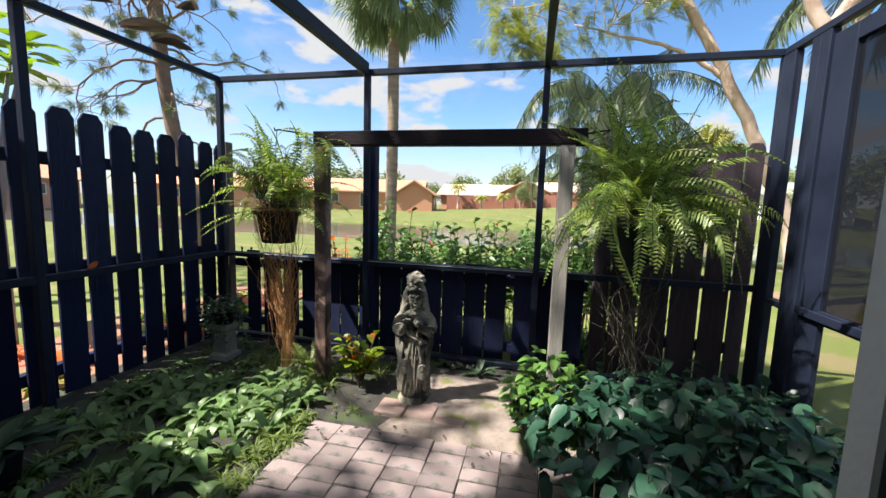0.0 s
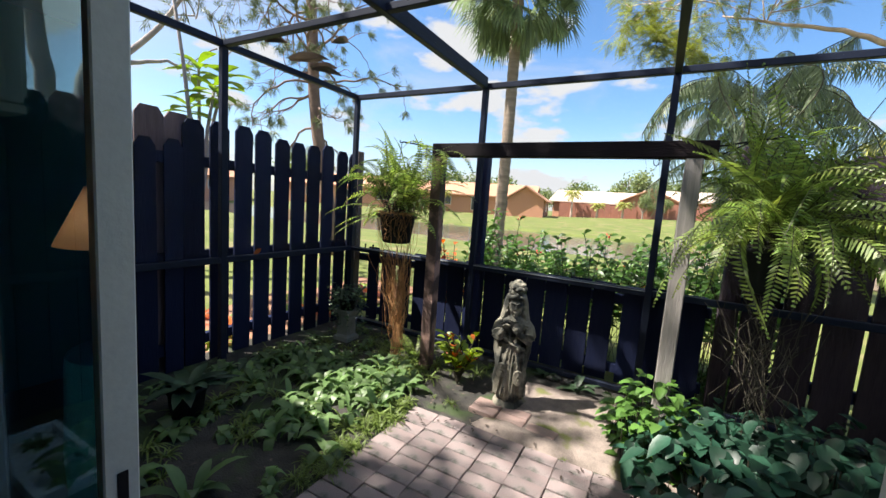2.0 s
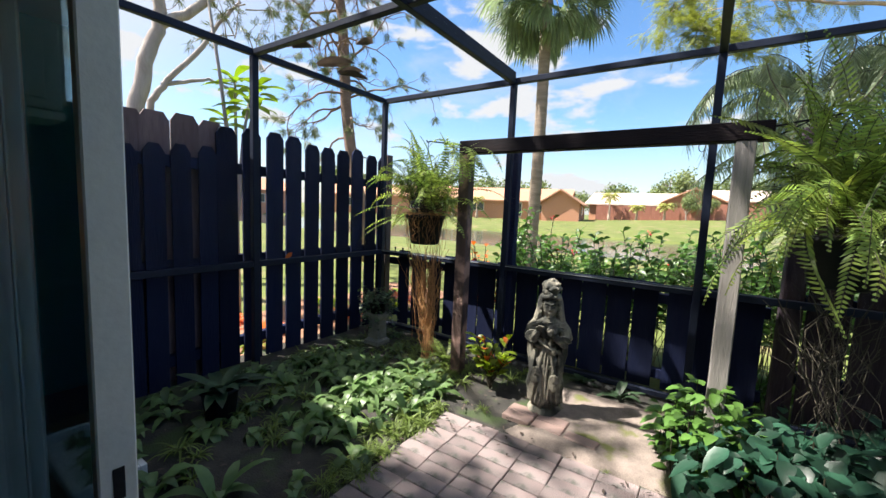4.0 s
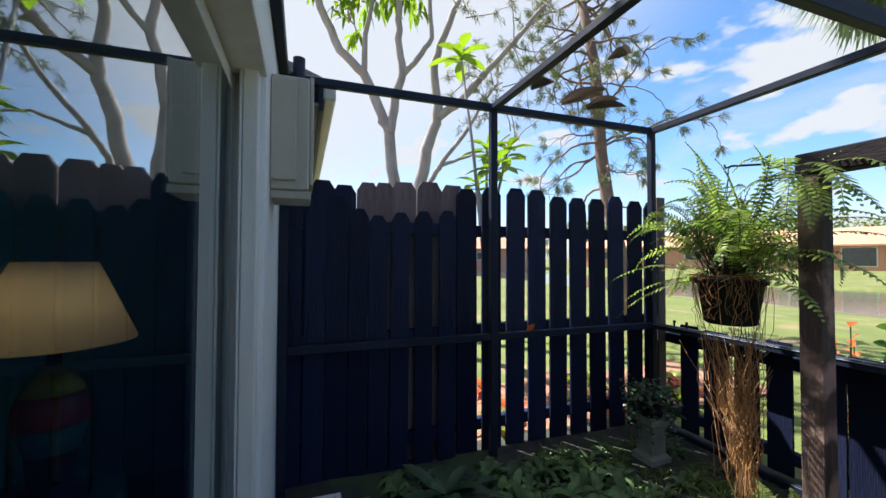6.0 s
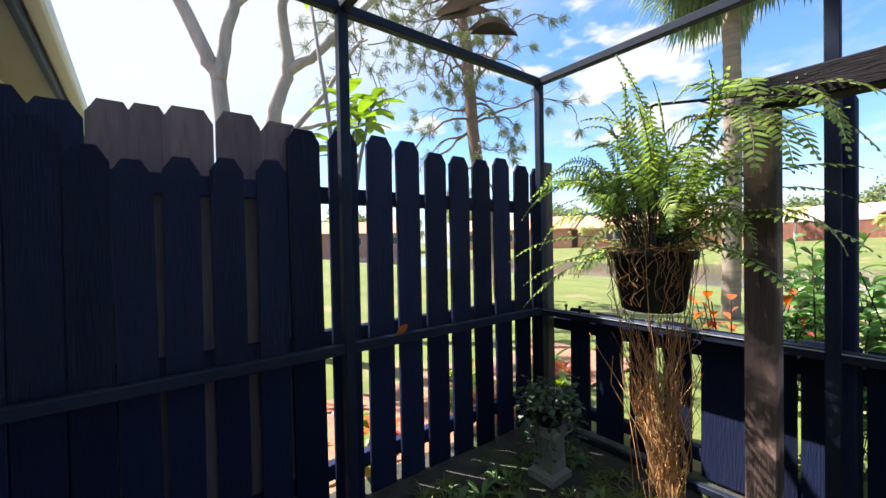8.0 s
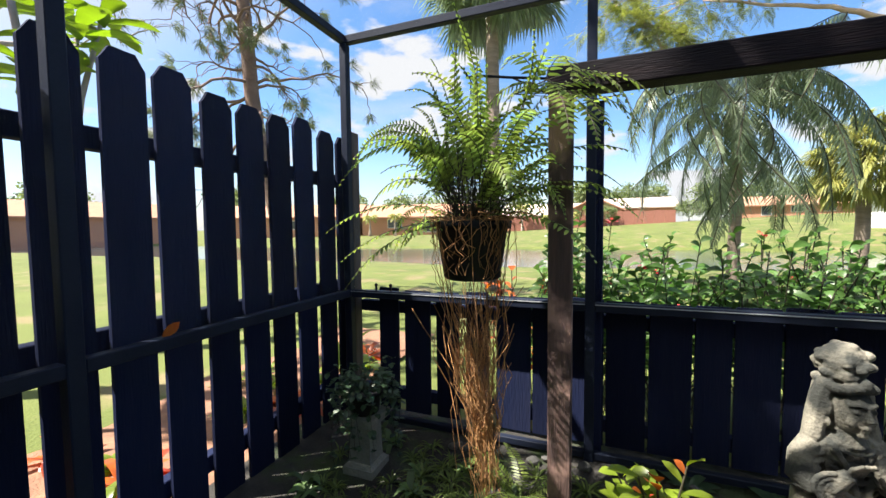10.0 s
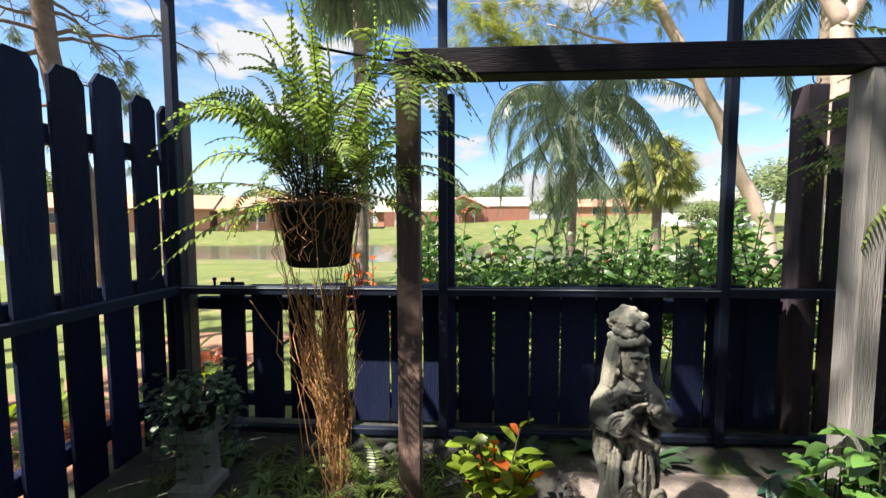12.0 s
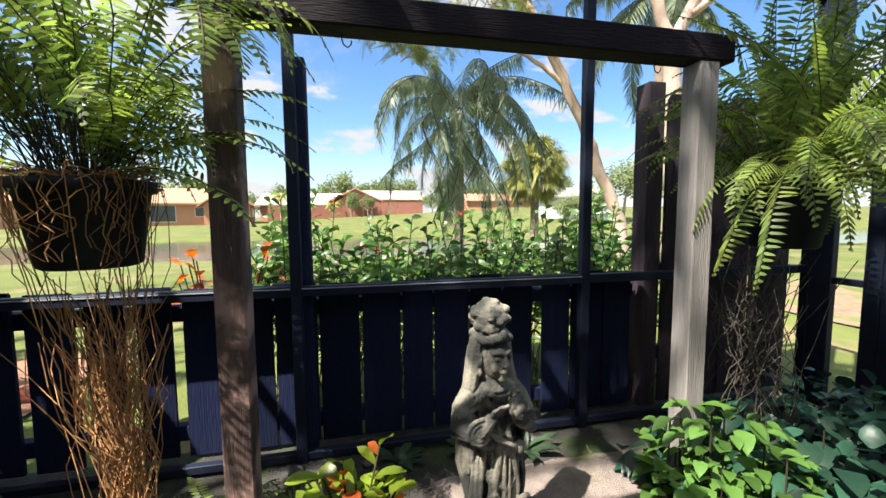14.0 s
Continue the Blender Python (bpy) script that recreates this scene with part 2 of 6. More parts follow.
# ---- mesh helpers ----
def adopt(ob, parent):
    if parent:
        ob.parent = parent
        if parent.parent is None:
            ob.matrix_parent_inverse = Matrix.Translation(parent.location).inverted()


def finish(name, bm, material, parent=None, label="", smooth=False):
    me = bpy.data.meshes.new(name)
    bm.to_mesh(me)
    bm.free()
    me.materials.append(material)
    if smooth:
        for p in me.polygons:
            p.use_smooth = True
    ob = new(name, me)
    adopt(ob, parent)
    if label:
        ob["label"] = label
    return ob


def part(name, bm, material, parent, label="", smooth=False):
    return finish(name, bm, material, parent, label, smooth)


def empty(name, at, label, category, group="", kind=""):
    ob = new(name)
    ob.location = at
    return tagged(ob, label, category, group, kind)


def box(lo, hi, bevel=0.0, bm=None, m=None):
    own = bm is None
    bm = bm or bmesh.new()
    lo, hi = Vector(lo), Vector(hi)
    c, s = (lo + hi) / 2, hi - lo
    k = Matrix.Translation(c) @ Matrix.Diagonal((*s, 1))
    r = bmesh.ops.create_cube(bm, size=1, matrix=(m @ k) if m else k)
    if bevel:
        vs = set(r["verts"])
        es = [e for e in bm.edges if e.verts[0] in vs and e.verts[1] in vs]
        bmesh.ops.bevel(bm, geom=es, offset=bevel, segments=1, affect="EDGES", profile=0.5)
    return bm


def wall(bm, lo, hi, holes, axis):
    """A thick wall as boxes round rectangular holes. axis 'x': the wall runs along x; holes are (a0, a1, z0, z1)."""
    i = 0 if axis == "x" else 1
    xs = sorted({lo[i], hi[i], *[h[0] for h in holes], *[h[1] for h in holes]})
    for a, b in zip(xs, xs[1:]):
        zs = [(lo[2], hi[2])]
        for h in holes:
            if h[0] <= a and b <= h[1]:
                zs = [q for z0, z1 in zs for q in ((z0, min(z1, h[2])), (max(z0, h[3]), z1)) if q[1] - q[0] > 1e-6]
        for z0, z1 in zs:
            p, q = list(lo), list(hi)
            p[i], q[i], p[2], q[2] = a, b, z0, z1
            box(p, q, bm=bm)
    return bm


def tube(bm, pts, radii, sides=8, cap=True):
    """A tapered tube along pts."""
    pts = [Vector(p) for p in pts]
    if not isinstance(radii, (list, tuple)):
        radii = [radii] * len(pts)
    rings, side = [], None
    for i, p in enumerate(pts):
        d = (pts[min(i + 1, len(pts) - 1)] - pts[max(i - 1, 0)]).normalized()
        if side is None:
            side = d.orthogonal().normalized()
        side = (side - d * side.dot(d))
        side = side.normalized() if side.length > 1e-6 else d.orthogonal().normalized()
        up = d.cross(side)
        rings.append([bm.verts.new(p + (side * math.cos(a) + up * math.sin(a)) * radii[i]) for a in [2 * math.pi * k / sides for k in range(sides)]])
    for a, b in zip(rings, rings[1:]):
        for k in range(sides):
            bm.faces.new((a[k], a[(k + 1) % sides], b[(k + 1) % sides], b[k]))
    if cap and sides > 2:
        bm.faces.new(rings[0][::-1])
        bm.faces.new(rings[-1])
    return bm


def lathe(bm, profile, centre, sides=20, squash=(1, 1)):
    rings = []
    for r, z in profile:
        rings.append([bm.verts.new((centre[0] + r * squash[0] * math.cos(a), centre[1] + r * squash[1] * math.sin(a), centre[2] + z)) for a in [2 * math.pi * k / sides for k in range(sides)]])
    for a, b in zip(rings, rings[1:]):
        for k in range(sides):
            bm.faces.new((a[k], a[(k + 1) % sides], b[(k + 1) % sides], b[k]))
    bm.faces.new(rings[0][::-1])
    bm.faces.new(rings[-1])
    return bm


class Leaves:
    """Collects many small blades into one mesh."""
    def __init__(self):
        self.v, self.f = [], []

    def blade(self, base, way, up, length, width, bend=0.3, n=4, fold=0.25, tip=0.0, belly=0.45):
        """A leaf from base along way that droops by bend, folded along its midrib."""
        way = way.normalized()
        side = way.cross(up)
        side = side.normalized() if side.length > 1e-5 else way.orthogonal().normalized()
        nor = side.cross(way)
        o = len(self.v)
        for i in range(n + 1):
            s = i / n
            c = base + way * (length * s) - Vector((0, 0, 1)) * (bend * length * s * s)
            if s < belly:
                w = width * math.sin(0.5 * math.pi * (0.12 + 0.88 * s / belly))
            else:
                w = width * max(tip, math.cos(0.5 * math.pi * (s - belly) / (1 - belly)) ** 0.8)
            w *= 0.5
            self.v += [c - side * w + nor * (fold * w), c, c + side * w + nor * (fold * w)]
            if i:
                a = o + 3 * (i - 1)
                self.f += [(a, a + 1, a + 4, a + 3), (a + 1, a + 2, a + 5, a + 4)]

    def flat(self, base, way, side, length, width):
        """A cheap pinna: four corners."""
        o = len(self.v)
        m, q = base + way * (length * 0.18), base + way * (length * 0.66) - Vector((0, 0, length * 0.05))
        self.v += [base, m + side * (width * 0.5), q + side * (width * 0.45), base + way * length - Vector((0, 0, length * 0.14)), q - side * (width * 0.35), m - side * (width * 0.5)]
        self.f += [(o, o + 1, o + 5), (o + 1, o + 2, o + 4, o + 5), (o + 2, o + 3, o + 4)]

    def frond(self, base, way, length, droop, pinna, pairs, width=0.012, taper=True, fwd=0.35, hang=0.1, curl=2.0, twist=0.0, rng=random, bare=0.12):
        """A feather leaf: a rib that arches over, with narrow pinnae to both sides. Returns the rib's points."""
        way = way.normalized()
        p, pts, d = base.copy(), [base.copy()], way.copy()
        step = length / pairs
        flat = Vector((way.x, way.y, 0))
        side0 = Vector((-flat.y, flat.x, 0)).normalized() if flat.length > 1e-4 else Vector((1, 0, 0))
        side0 = (side0 + Vector((0, 0, twist))).normalized()
        wob = 0.0
        for i in range(pairs):
            s = (i + 1) / pairs
            wob += rng.gauss(0, 0.02)
            d = (d + Vector((0, 0, -1)) * (droop / pairs) * (0.4 + curl * s * 0.6) + side0 * (wob * 0.5)).normalized()
            p = p + d * step
            pts.append(p.copy())
            if s < bare:
                continue
            k = (math.sin(math.pi * min(1, 0.16 + 0.84 * s) ** 0.9) if taper else 1.0)
            k = max(0.12, k ** 0.7)
            for sg in (-1, 1):
                pw = (side0 * sg + d * fwd + Vector((0, 0, -hang)) + Vector((rng.uniform(-.12, .12), rng.uniform(-.12, .12), rng.uniform(-.12, .12)))).normalized()
                self.flat(p, pw, (d - pw * d.dot(pw)).normalized(), pinna * k * rng.uniform(0.85, 1.1), width)
        return pts

    def make(self, name, material, parent=None, label="", smooth=True):
        me = bpy.data.meshes.new(name)
        me.from_pydata([tuple(v) for v in self.v], [], self.f)
        me.materials.append(material)
        if smooth:
            me.polygons.foreach_set("use_smooth", [True] * len(me.polygons))
        me.update()
        ob = new(name, me)
        adopt(ob, parent)
        if label:
            ob["label"] = label
        return ob


def ball_dir(rng, lo=-1.0):
    while True:
        v = Vector((rng.uniform(-1, 1), rng.uniform(-1, 1), rng.uniform(lo, 1)))
        if 0.1 < v.length < 1:
            return v.normalized()


# ---- ground and house ----
XL, YB, XR, YW = -2.68, 3.81, 2.07, 0.79   # screen planes: left, back, right; house wall's outer face
SILL, TOPZ = 0.90, 2.60


def terrain(x, y):
    """Height of the ground: level by the house, falling to a pond, then a lawn that rises to the far houses."""
    r = max(0.0, y)
    near = -0.05 - 0.5 * min(1, max(0, (r - 8) / 12)) ** 2
    if r < 20:
        return near
    far = 0.55 + 0.05 * (x + 15) * (1 if x > -15 else 0)
    far = min(far, 2.6)
    if r < 35:
        return -0.95
    k = min(1, (r - 35) / 25)
    return -0.45 + (far + 0.45) * k ** 0.8


bm = bmesh.new()
ys = [-400, -60, -12, -4, 0.9, 2, 4, 6, 8, 10, 12, 14, 16, 18, 19.5, 20, 20.6, 34.2, 35, 35.4, 37, 40, 44, 48, 52, 56, 60, 66, 80, 120, 250, 900, 2500]
xs = [-2500, -600, -200, -100] + list(range(-60, 61, 6)) + [100, 200, 600, 2500]
grid = [[bm.verts.new((x, y + (0.9 * math.sin(x * 0.35) + 0.5 * math.sin(x * 0.9 + 1) if 18 < y < 41 else 0), terrain(x, y))) for x in xs] for y in ys]
for a, b in zip(grid, grid[1:]):
    for i in range(len(xs) - 1):
        bm.faces.new((a[i], a[i + 1], b[i + 1], b[i]))
tagged(finish("ground", bm, M_LAWN, smooth=True), "sunlit green lawn with dry patches round a pond", "ground", kind="structure")
bm = bmesh.new()
vs = [bm.verts.new(p) for p in ((-400, 18, -0.56), (400, 18, -0.56), (400, 37, -0.56), (-400, 37, -0.56))]
bm.faces.new(vs)
tagged(finish("water", bm, M_WATER), "still pond reflecting the sky between the lawns", "pond", kind="structure")

# garden bed inside the enclosure
bm = bmesh.new()
n1, n2 = 44, 30
rng = random.Random(5)
g = []
for j in range(n2 + 1):
    row = []
    for i in range(n1 + 1):
        x, y = -2.95 + 5.0 * i / n1, 0.80 + 3.22 * j / n2
        h = 0.0 + 0.022 * noise.noise(Vector((x * 2.2, y * 2.2, 1))) + 0.008 * noise.noise(Vector((x * 9, y * 9, 4)))
        if -0.95 < x < 0.6 and y < 2.68:
            h = -0.05
        row.append(bm.verts.new((x, y, h)))
    g.append(row)
for a, b in zip(g, g[1:]):
    for i in range(n1):
        bm.faces.new((a[i], a[i + 1], b[i + 1], b[i]))
tagged(finish("garden_soil", bm, M_DIRT, smooth=True), "dark garden soil with moss and leaf litter", "soil", kind="structure")
# sandy stretch behind the pavers
bm = bmesh.new()
n1, n2 = 26, 16
g = []
for j in range(n2 + 1):
    row = []
    for i in range(n1 + 1):
        u, v = i / n1, j / n2
        x, y = -0.62 + 1.6 * u, 2.62 + 1.0 * v
        edge = min(u, 1 - u, 1 - v) * 7
        h = 0.032 + 0.014 * noise.noise(Vector((x * 2.6, y * 2.6, 7))) - 0.07 * max(0, 1 - edge) + 0.012 * noise.noise(Vector((x * 11, y * 11, 2)))
        if v == 0:
            h = -0.03
        row.append(bm.verts.new((x + 0.05 * noise.noise(Vector((x * 3, y * 3, 0))), y, h)))
    g.append(row)
for a, b in zip(g, g[1:]):
    for i in range(n1):
        bm.faces.new((a[i], a[i + 1], b[i + 1], b[i]))
tagged(finish("sandy_ground", bm, M_SAND, smooth=True), "pale sandy soil with mossy patches behind the pavers", "soil", kind="structure")

# house wall with the sliding door's opening
DX0, DX1, DZ = -1.75, 0.665, 2.20
bm = wall(bmesh.new(), (-9.0, 0.55, -0.1), (6.0, YW, 2.72), [(DX0, DX1, 0.0, DZ)], "x")
tagged(finish("wall_house", bm, M_STUCCO), "white painted stucco house wall", "wall", kind="structure")
bm = box((-9.0, -4.0, 2.50), (6.0, 0.55, 2.6))
tagged(finish("ceiling", bm, M_STUCCO), "plain white room ceiling", "ceiling", kind="structure")
M_FLOORIN = mat("room_floor", (0.16, 0.13, 0.11), (0.12, 0.10, 0.085), 0.5, 4, 50, 0.1)
M_ROOMWALL = mat("room_wall", (0.08, 0.52, 0.55), (0.065, 0.45, 0.49), 0.8, 3, 60, 0.2)
tagged(finish("floor", box((-3.2, -4.0, -0.1), (2.2, YW, 0.02)), M_FLOORIN), "dull brown room floor inside the door", "floor", kind="structure")
tagged(finish("wall_room_back", box((-3.2, -4.1, 0.0), (2.2, -4.0, 2.5)), M_ROOMWALL), "teal painted back wall of the room", "wall", kind="structure")
tagged(finish("wall_room_west", box((-3.3, -4.1, 0.0), (-3.2, 0.55, 2.5)), M_ROOMWALL), "teal painted side wall of the room", "wall", kind="structure")
tagged(finish("wall_room_east", box((2.2, -4.1, 0.0), (2.3, 0.55, 2.5)), M_ROOMWALL), "teal painted side wall of the room", "wall", kind="structure")
# roof of the house with its eave beyond the enclosure
M_ROOF = mat("shingle_roof", (0.30, 0.24, 0.19), (0.2, 0.16, 0.13), 0.9, 3, 30, 0.8, stretch=(1, 5, 1))
M_SOFFIT = mat("tan_soffit", (0.30, 0.27, 0.22), (0.25, 0.22, 0.18), 0.8, 3, 40, 0.3)
roof = empty("roof", (0, -2, 2.7), "shingle roof of the house with cream fascia", "roof", kind="structure")
bm = bmesh.new()
vs = [bm.verts.new(p) for p in ((-9, 0.62, 2.74), (6, 0.62, 2.74), (6, -4.2, 4.1), (-9, -4.2, 4.1), (-9, 0.62, 2.66), (6, 0.62, 2.66), (6, -4.2, 4.0), (-9, -4.2, 4.0))]
for f in ((0, 1, 2, 3), (7, 6, 5, 4), (4, 5, 1, 0), (5, 6, 2, 1), (6, 7, 3, 2), (7, 4, 0, 3)):
    bm.faces.new([vs[i] for i in f])
part("shingles", bm, M_ROOF, roof)
bm = bmesh.new()
vs = [bm.verts.new(p) for p in ((-9, -4.2, -0.1), (6, -4.2, -0.1), (6, -4.2, 4.1), (-9, -4.2, 4.1))]
bm.faces.new(vs)
part("gable_back", bm, M_STUCCO, roof)
part("soffit", box((-9, YW, 2.46), (-2.78, 1.02, 2.48)), M_SOFFIT, roof, "tan soffit board")
part("fascia", box((-9, 1.02, 2.43), (-2.78, 1.05, 2.60), 0.004), M_ALU, roof, "dark fascia board")
part("gutter", box((-9, 1.05, 2.50), (-2.76, 1.13, 2.62), 0.012), M_CREAM, roof, "cream metal gutter")
bm = bmesh.new()
vs = [bm.verts.new(p) for p in ((-9, 1.09, 2.63), (-2.76, 1.09, 2.63), (-2.76, 0.62, 2.80), (-9, 0.62, 2.80), (-9, 1.09, 2.61), (-2.76, 1.09, 2.61), (-2.76, 0.62, 2.70), (-9, 0.62, 2.70))]
for f in ((0, 1, 2, 3), (7, 6, 5, 4), (4, 5, 1, 0), (5, 6, 2, 1), (7, 4, 0, 3)):
    bm.faces.new([vs[i] for i in f])
part("eave_shingles", bm, M_ROOF, roof)

# ---- sliding door ----
door = empty("door_1", (-0.55, 0.68, 0.0), "aluminium sliding glass door slid open in a pale frame", "sliding door", kind="structure")
part("casing", box((DX0 + 0.0005, 0.721, 0.02), (DX0 + 0.10, 0.772, DZ), 0.003), M_CREAM, door, "pale painted door casing")
part("casing", box((DX1 - 0.03, 0.768, 0.02), (DX1 + 0.001, YW + 0.012, DZ), 0.003), M_WHITE, door, "white painted door casing")
part("jamb", box((DX1 - 0.022, 0.56, 0.02), (DX1 - 0.001, 0.767, DZ), 0.003), M_BLACK, door, "dark door jamb")
part("head", box((DX0 + 0.046, 0.60, DZ - 0.06), (DX1 - 0.032, YW + 0.008, DZ - 0.001), 0.004), M_CREAM, door, "pale painted door head")
for k, (y0, y1) in enumerate(((0.556, 0.562), (0.610, 0.618), (0.709, 0.719))):
    part("jamb_track", box((DX0 + 0.002, y0, 0.03), (DX0 + 0.03 + 0.036 * k, y1, DZ - 0.062), 0.002), M_SILVER, door, "silver aluminium jamb track")
# the inner liner
part("jamb_liner", box((DX0 + 0.0005, 0.555, 0.03), (DX0 + 0.010, 0.708, DZ - 0.062)), M_SILVER, door)
for y0 in (0.594, 0.669):
    part("floor_track", box((DX0 + 0.05, y0, 0.021), (DX1 - 0.035, y0 + 0.012, 0.04), 0.002), M_SILVER, door)


def sash(x0, x1, y, name):
    t = 0.029
    body = part(name, box((x0, y - t, 0.045), (x0 + 0.03, y + t, DZ - 0.07), 0.003), M_SILVER, door, "pale aluminium door stile")
    part("stile", box((x1 - 0.03, y - t, 0.045), (x1, y + t, DZ - 0.07), 0.003), M_WHITE, body)
    part("bottom_rail", box((x0 + 0.03, y - t, 0.045), (x1 - 0.03, y + t, 0.13), 0.003), M_CREAM, body)
    part("top_rail", box((x0 + 0.03, y - t, DZ - 0.13), (x1 - 0.03, y + t, DZ - 0.07), 0.003), M_CREAM, body)
    pane = part("pane", box((x0 + 0.025, y + 0.022, 0.125), (x1 - 0.025, y + 0.028, DZ - 0.125)), M_GLASS, body, "clear reflecting door glass")
    pane.visible_shadow = False
    return body


s1 = sash(DX0 + 0.04, -0.40, 0.6525, "sliding_panel")
part("latch_plate", box((-0.3995, 0.644, 0.86), (-0.397, 0.661, 0.92)), M_BLACK, s1, "black latch slot")

# lamp on a small table inside
table = empty("side_table", (-1.55, 0.22, 0.02), "small round table with a teal cloth", "table")
M_TEAL = mat("teal_cloth", (0.02, 0.20, 0.19), (0.012, 0.12, 0.13), 0.9, 6, 90, 0.4)
bm = lathe(bmesh.new(), [(0.2, 0.0), (0.215, 0.3), (0.205, 0.68), (0.2, 0.72), (0.05, 0.725)], (-1.55, 0.22, 0.02), 24)
part("tablecloth", bm, M_TEAL, table)
lamp = empty("table_lamp", (-1.55, 0.25, 0.75), "table lamp with a beige fabric shade and dark base", "lamp")
M_YEL = mat("yellow_glaze", (0.55, 0.36, 0.03), (0.45, 0.28, 0.03), 0.35, 8, 60, 0.1)
M_RED = mat("red_glaze", (0.42, 0.04, 0.03), (0.32, 0.03, 0.03), 0.35, 8, 60, 0.1)
part("base", lathe(bmesh.new(), [(0.09, 0.0), (0.09, 0.02), (0.05, 0.04), (0.06, 0.14)], (-1.55, 0.25, 0.746), 20), M_BLACK, lamp, "dark lamp foot", True)
for nm, m_, pr in (("teal_band", M_TEAL, [(0.06, 0.141), (0.085, 0.22)]), ("red_band", M_RED, [(0.085, 0.221), (0.088, 0.27), (0.075, 0.31)]), ("yellow_band", M_YEL, [(0.075, 0.311), (0.055, 0.35), (0.02, 0.385)]), ("neck", M_BLACK, [(0.018, 0.386), (0.016, 0.47)])):
    part(nm, lathe(bmesh.new(), pr, (-1.55, 0.25, 0.746), 20), m_, lamp, "painted band of the lamp base" if "band" in nm else "dark lamp neck", True)
M_SHADE = mat("lampshade_fabric", (0.72, 0.58, 0.42), (0.64, 0.5, 0.36), 0.9, 5, 120, 0.3, trans=0.5)
bm = bmesh.new()
lathe(bm, [(0.195, 0.0), (0.095, 0.235), (0.093, 0.235), (0.193, 0.0)], (-1.55, 0.25, 1.20), 32)
part("shade", bm, M_SHADE, lamp, "beige fabric shade", True)
bulb = new("lamp_bulb", bpy.data.lights.new("lamp_bulb", "POINT"))
bulb.data.energy, bulb.data.shadow_soft_size, bulb.data.color = 0.36, 0.03, (1.0, 0.84, 0.66)
bulb.location = (-1.55, 0.25, 1.32)

# meter box on the wall
mb = empty("meter_box", (-2.1, YW, 1.75), "beige painted wooden box on the house wall", "wall box")
part("body", box((-2.23, YW + 0.001, 1.76), (-1.97, 0.955, 2.28), 0.006), M_BOX, mb)
part("front_board", box((-2.25, 0.956, 1.79), (-2.0, 0.975, 2.30), 0.004), M_BOX, mb)
part("side_board", box((-1.969, YW + 0.002, 1.80), (-1.95, 0.90, 2.26), 0.004), M_BOX, mb)
part("bottom_strip", box((-2.24, YW + 0.001, 1.72), (-1.985, 0.965, 1.758), 0.004), M_BOX, mb)
bm = tube(bmesh.new(), [(-2.5, 0.90, 2.62), (-2.5, 0.90, 2.40), (-2.5, 0.88, 2.32), (-2.5, 0.84, 2.27), (-2.5, 0.80, 2.26)], 0.035, 12)
tagged(finish("drain_pipe", bm, M_ALU, smooth=True), "dark bent gutter pipe at the wall", "pipe")

# ---- screen enclosure ----
enc = empty("screen_enclosure", (XL, YB, 0), "dark bronze aluminium screen enclosure over the patio", "screen enclosure", kind="structure")
h = 0.026


def bar(name, lo, hi, label=""):
    return part(name, box(lo, hi, 0.004), M_ALU, enc, label)


for y in (YW + 0.03, 2.26, YB):
    bar("post", (XL - h, y - h, 0.0), (XL + h, y + h, TOPZ - 0.05))
for x in (-1.12, 0.43, XR):
    bar("post", (x - h, YB - h, 0.0), (x + h, YB + h, TOPZ - 0.05))
for y0, y1 in ((3.66, 3.782), (3.42, 3.50), (3.335, 3.415), (2.314, 2.366)):
    bar("post", (XR - h, y0, 0.0), (XR + h, y1, TOPZ - 0.05))
bar("top_beam", (XL - h, YW + 0.02, TOPZ - 0.05), (XL + h, YB - h, TOPZ + 0.0))
bar("top_beam", (XR - h, YW + 0.02, TOPZ - 0.05), (XR + h, YB - h, TOPZ + 0.0))
bar("top_beam", (XL - h, YB - h, TOPZ - 0.05), (XR + h, YB + h, TOPZ + 0.0))
bar("wall_beam", (XL + h, YW + 0.002, TOPZ - 0.09), (XR - h, YW + 0.05, TOPZ + 0.0))
for x in (-1.12, 0.43):
    bar("roof_beam", (x - 0.026, YW + 0.05, TOPZ - 0.05), (x + 0.026, YB - h, TOPZ + 0.05))
bar("purlin", (XL + h, 2.26 - h, TOPZ - 0.047), (-1.12 - 0.026, 2.26 + h, TOPZ - 0.003))
bar("purlin", (-1.12 + 0.026, 2.26 - h, TOPZ - 0.047), (0.43 - 0.026, 2.26 + h, TOPZ - 0.003))
bar("purlin", (0.43 + 0.026, 2.26 - h, TOPZ - 0.047), (XR - h, 2.26 + h, TOPZ - 0.003))
# chair rails between the posts
for a, b in ((YW + 0.06, 2.26 - h), (2.26 + h, YB - h)):
    bar("chair_rail", (XL - 0.024, a, SILL - 0.05), (XL + 0.024, b, SILL))
for a, b in ((XL + h, -1.12 - h), (-1.12 + h, 0.43 - h), (0.43 + h, XR - h)):
    bar("chair_rail", (a, YB - 0.024, SILL - 0.05), (b, YB + 0.024, SILL))
    bar("kick_rail", (a, YB - 0.02, 0.02), (b, YB + 0.02, 0.06))
# pale strip that paints the sunlit line along the back rail's top
M_RAIL_GLINT = mat("grey_rail_glint", (0.42, 0.44, 0.47), (0.3, 0.32, 0.35), 0.5, 6, 60, 0.1)
for a, b in ((XL + h, -1.12 - h), (-1.12 + h, 0.43 - h)):
    part("rail_glint", box((a, YB - 0.0285, SILL - 0.012), (b, YB - 0.0245, SILL - 0.007)), M_RAIL_GLINT, enc, "pale strip drawn for the sunlit line on the rail")
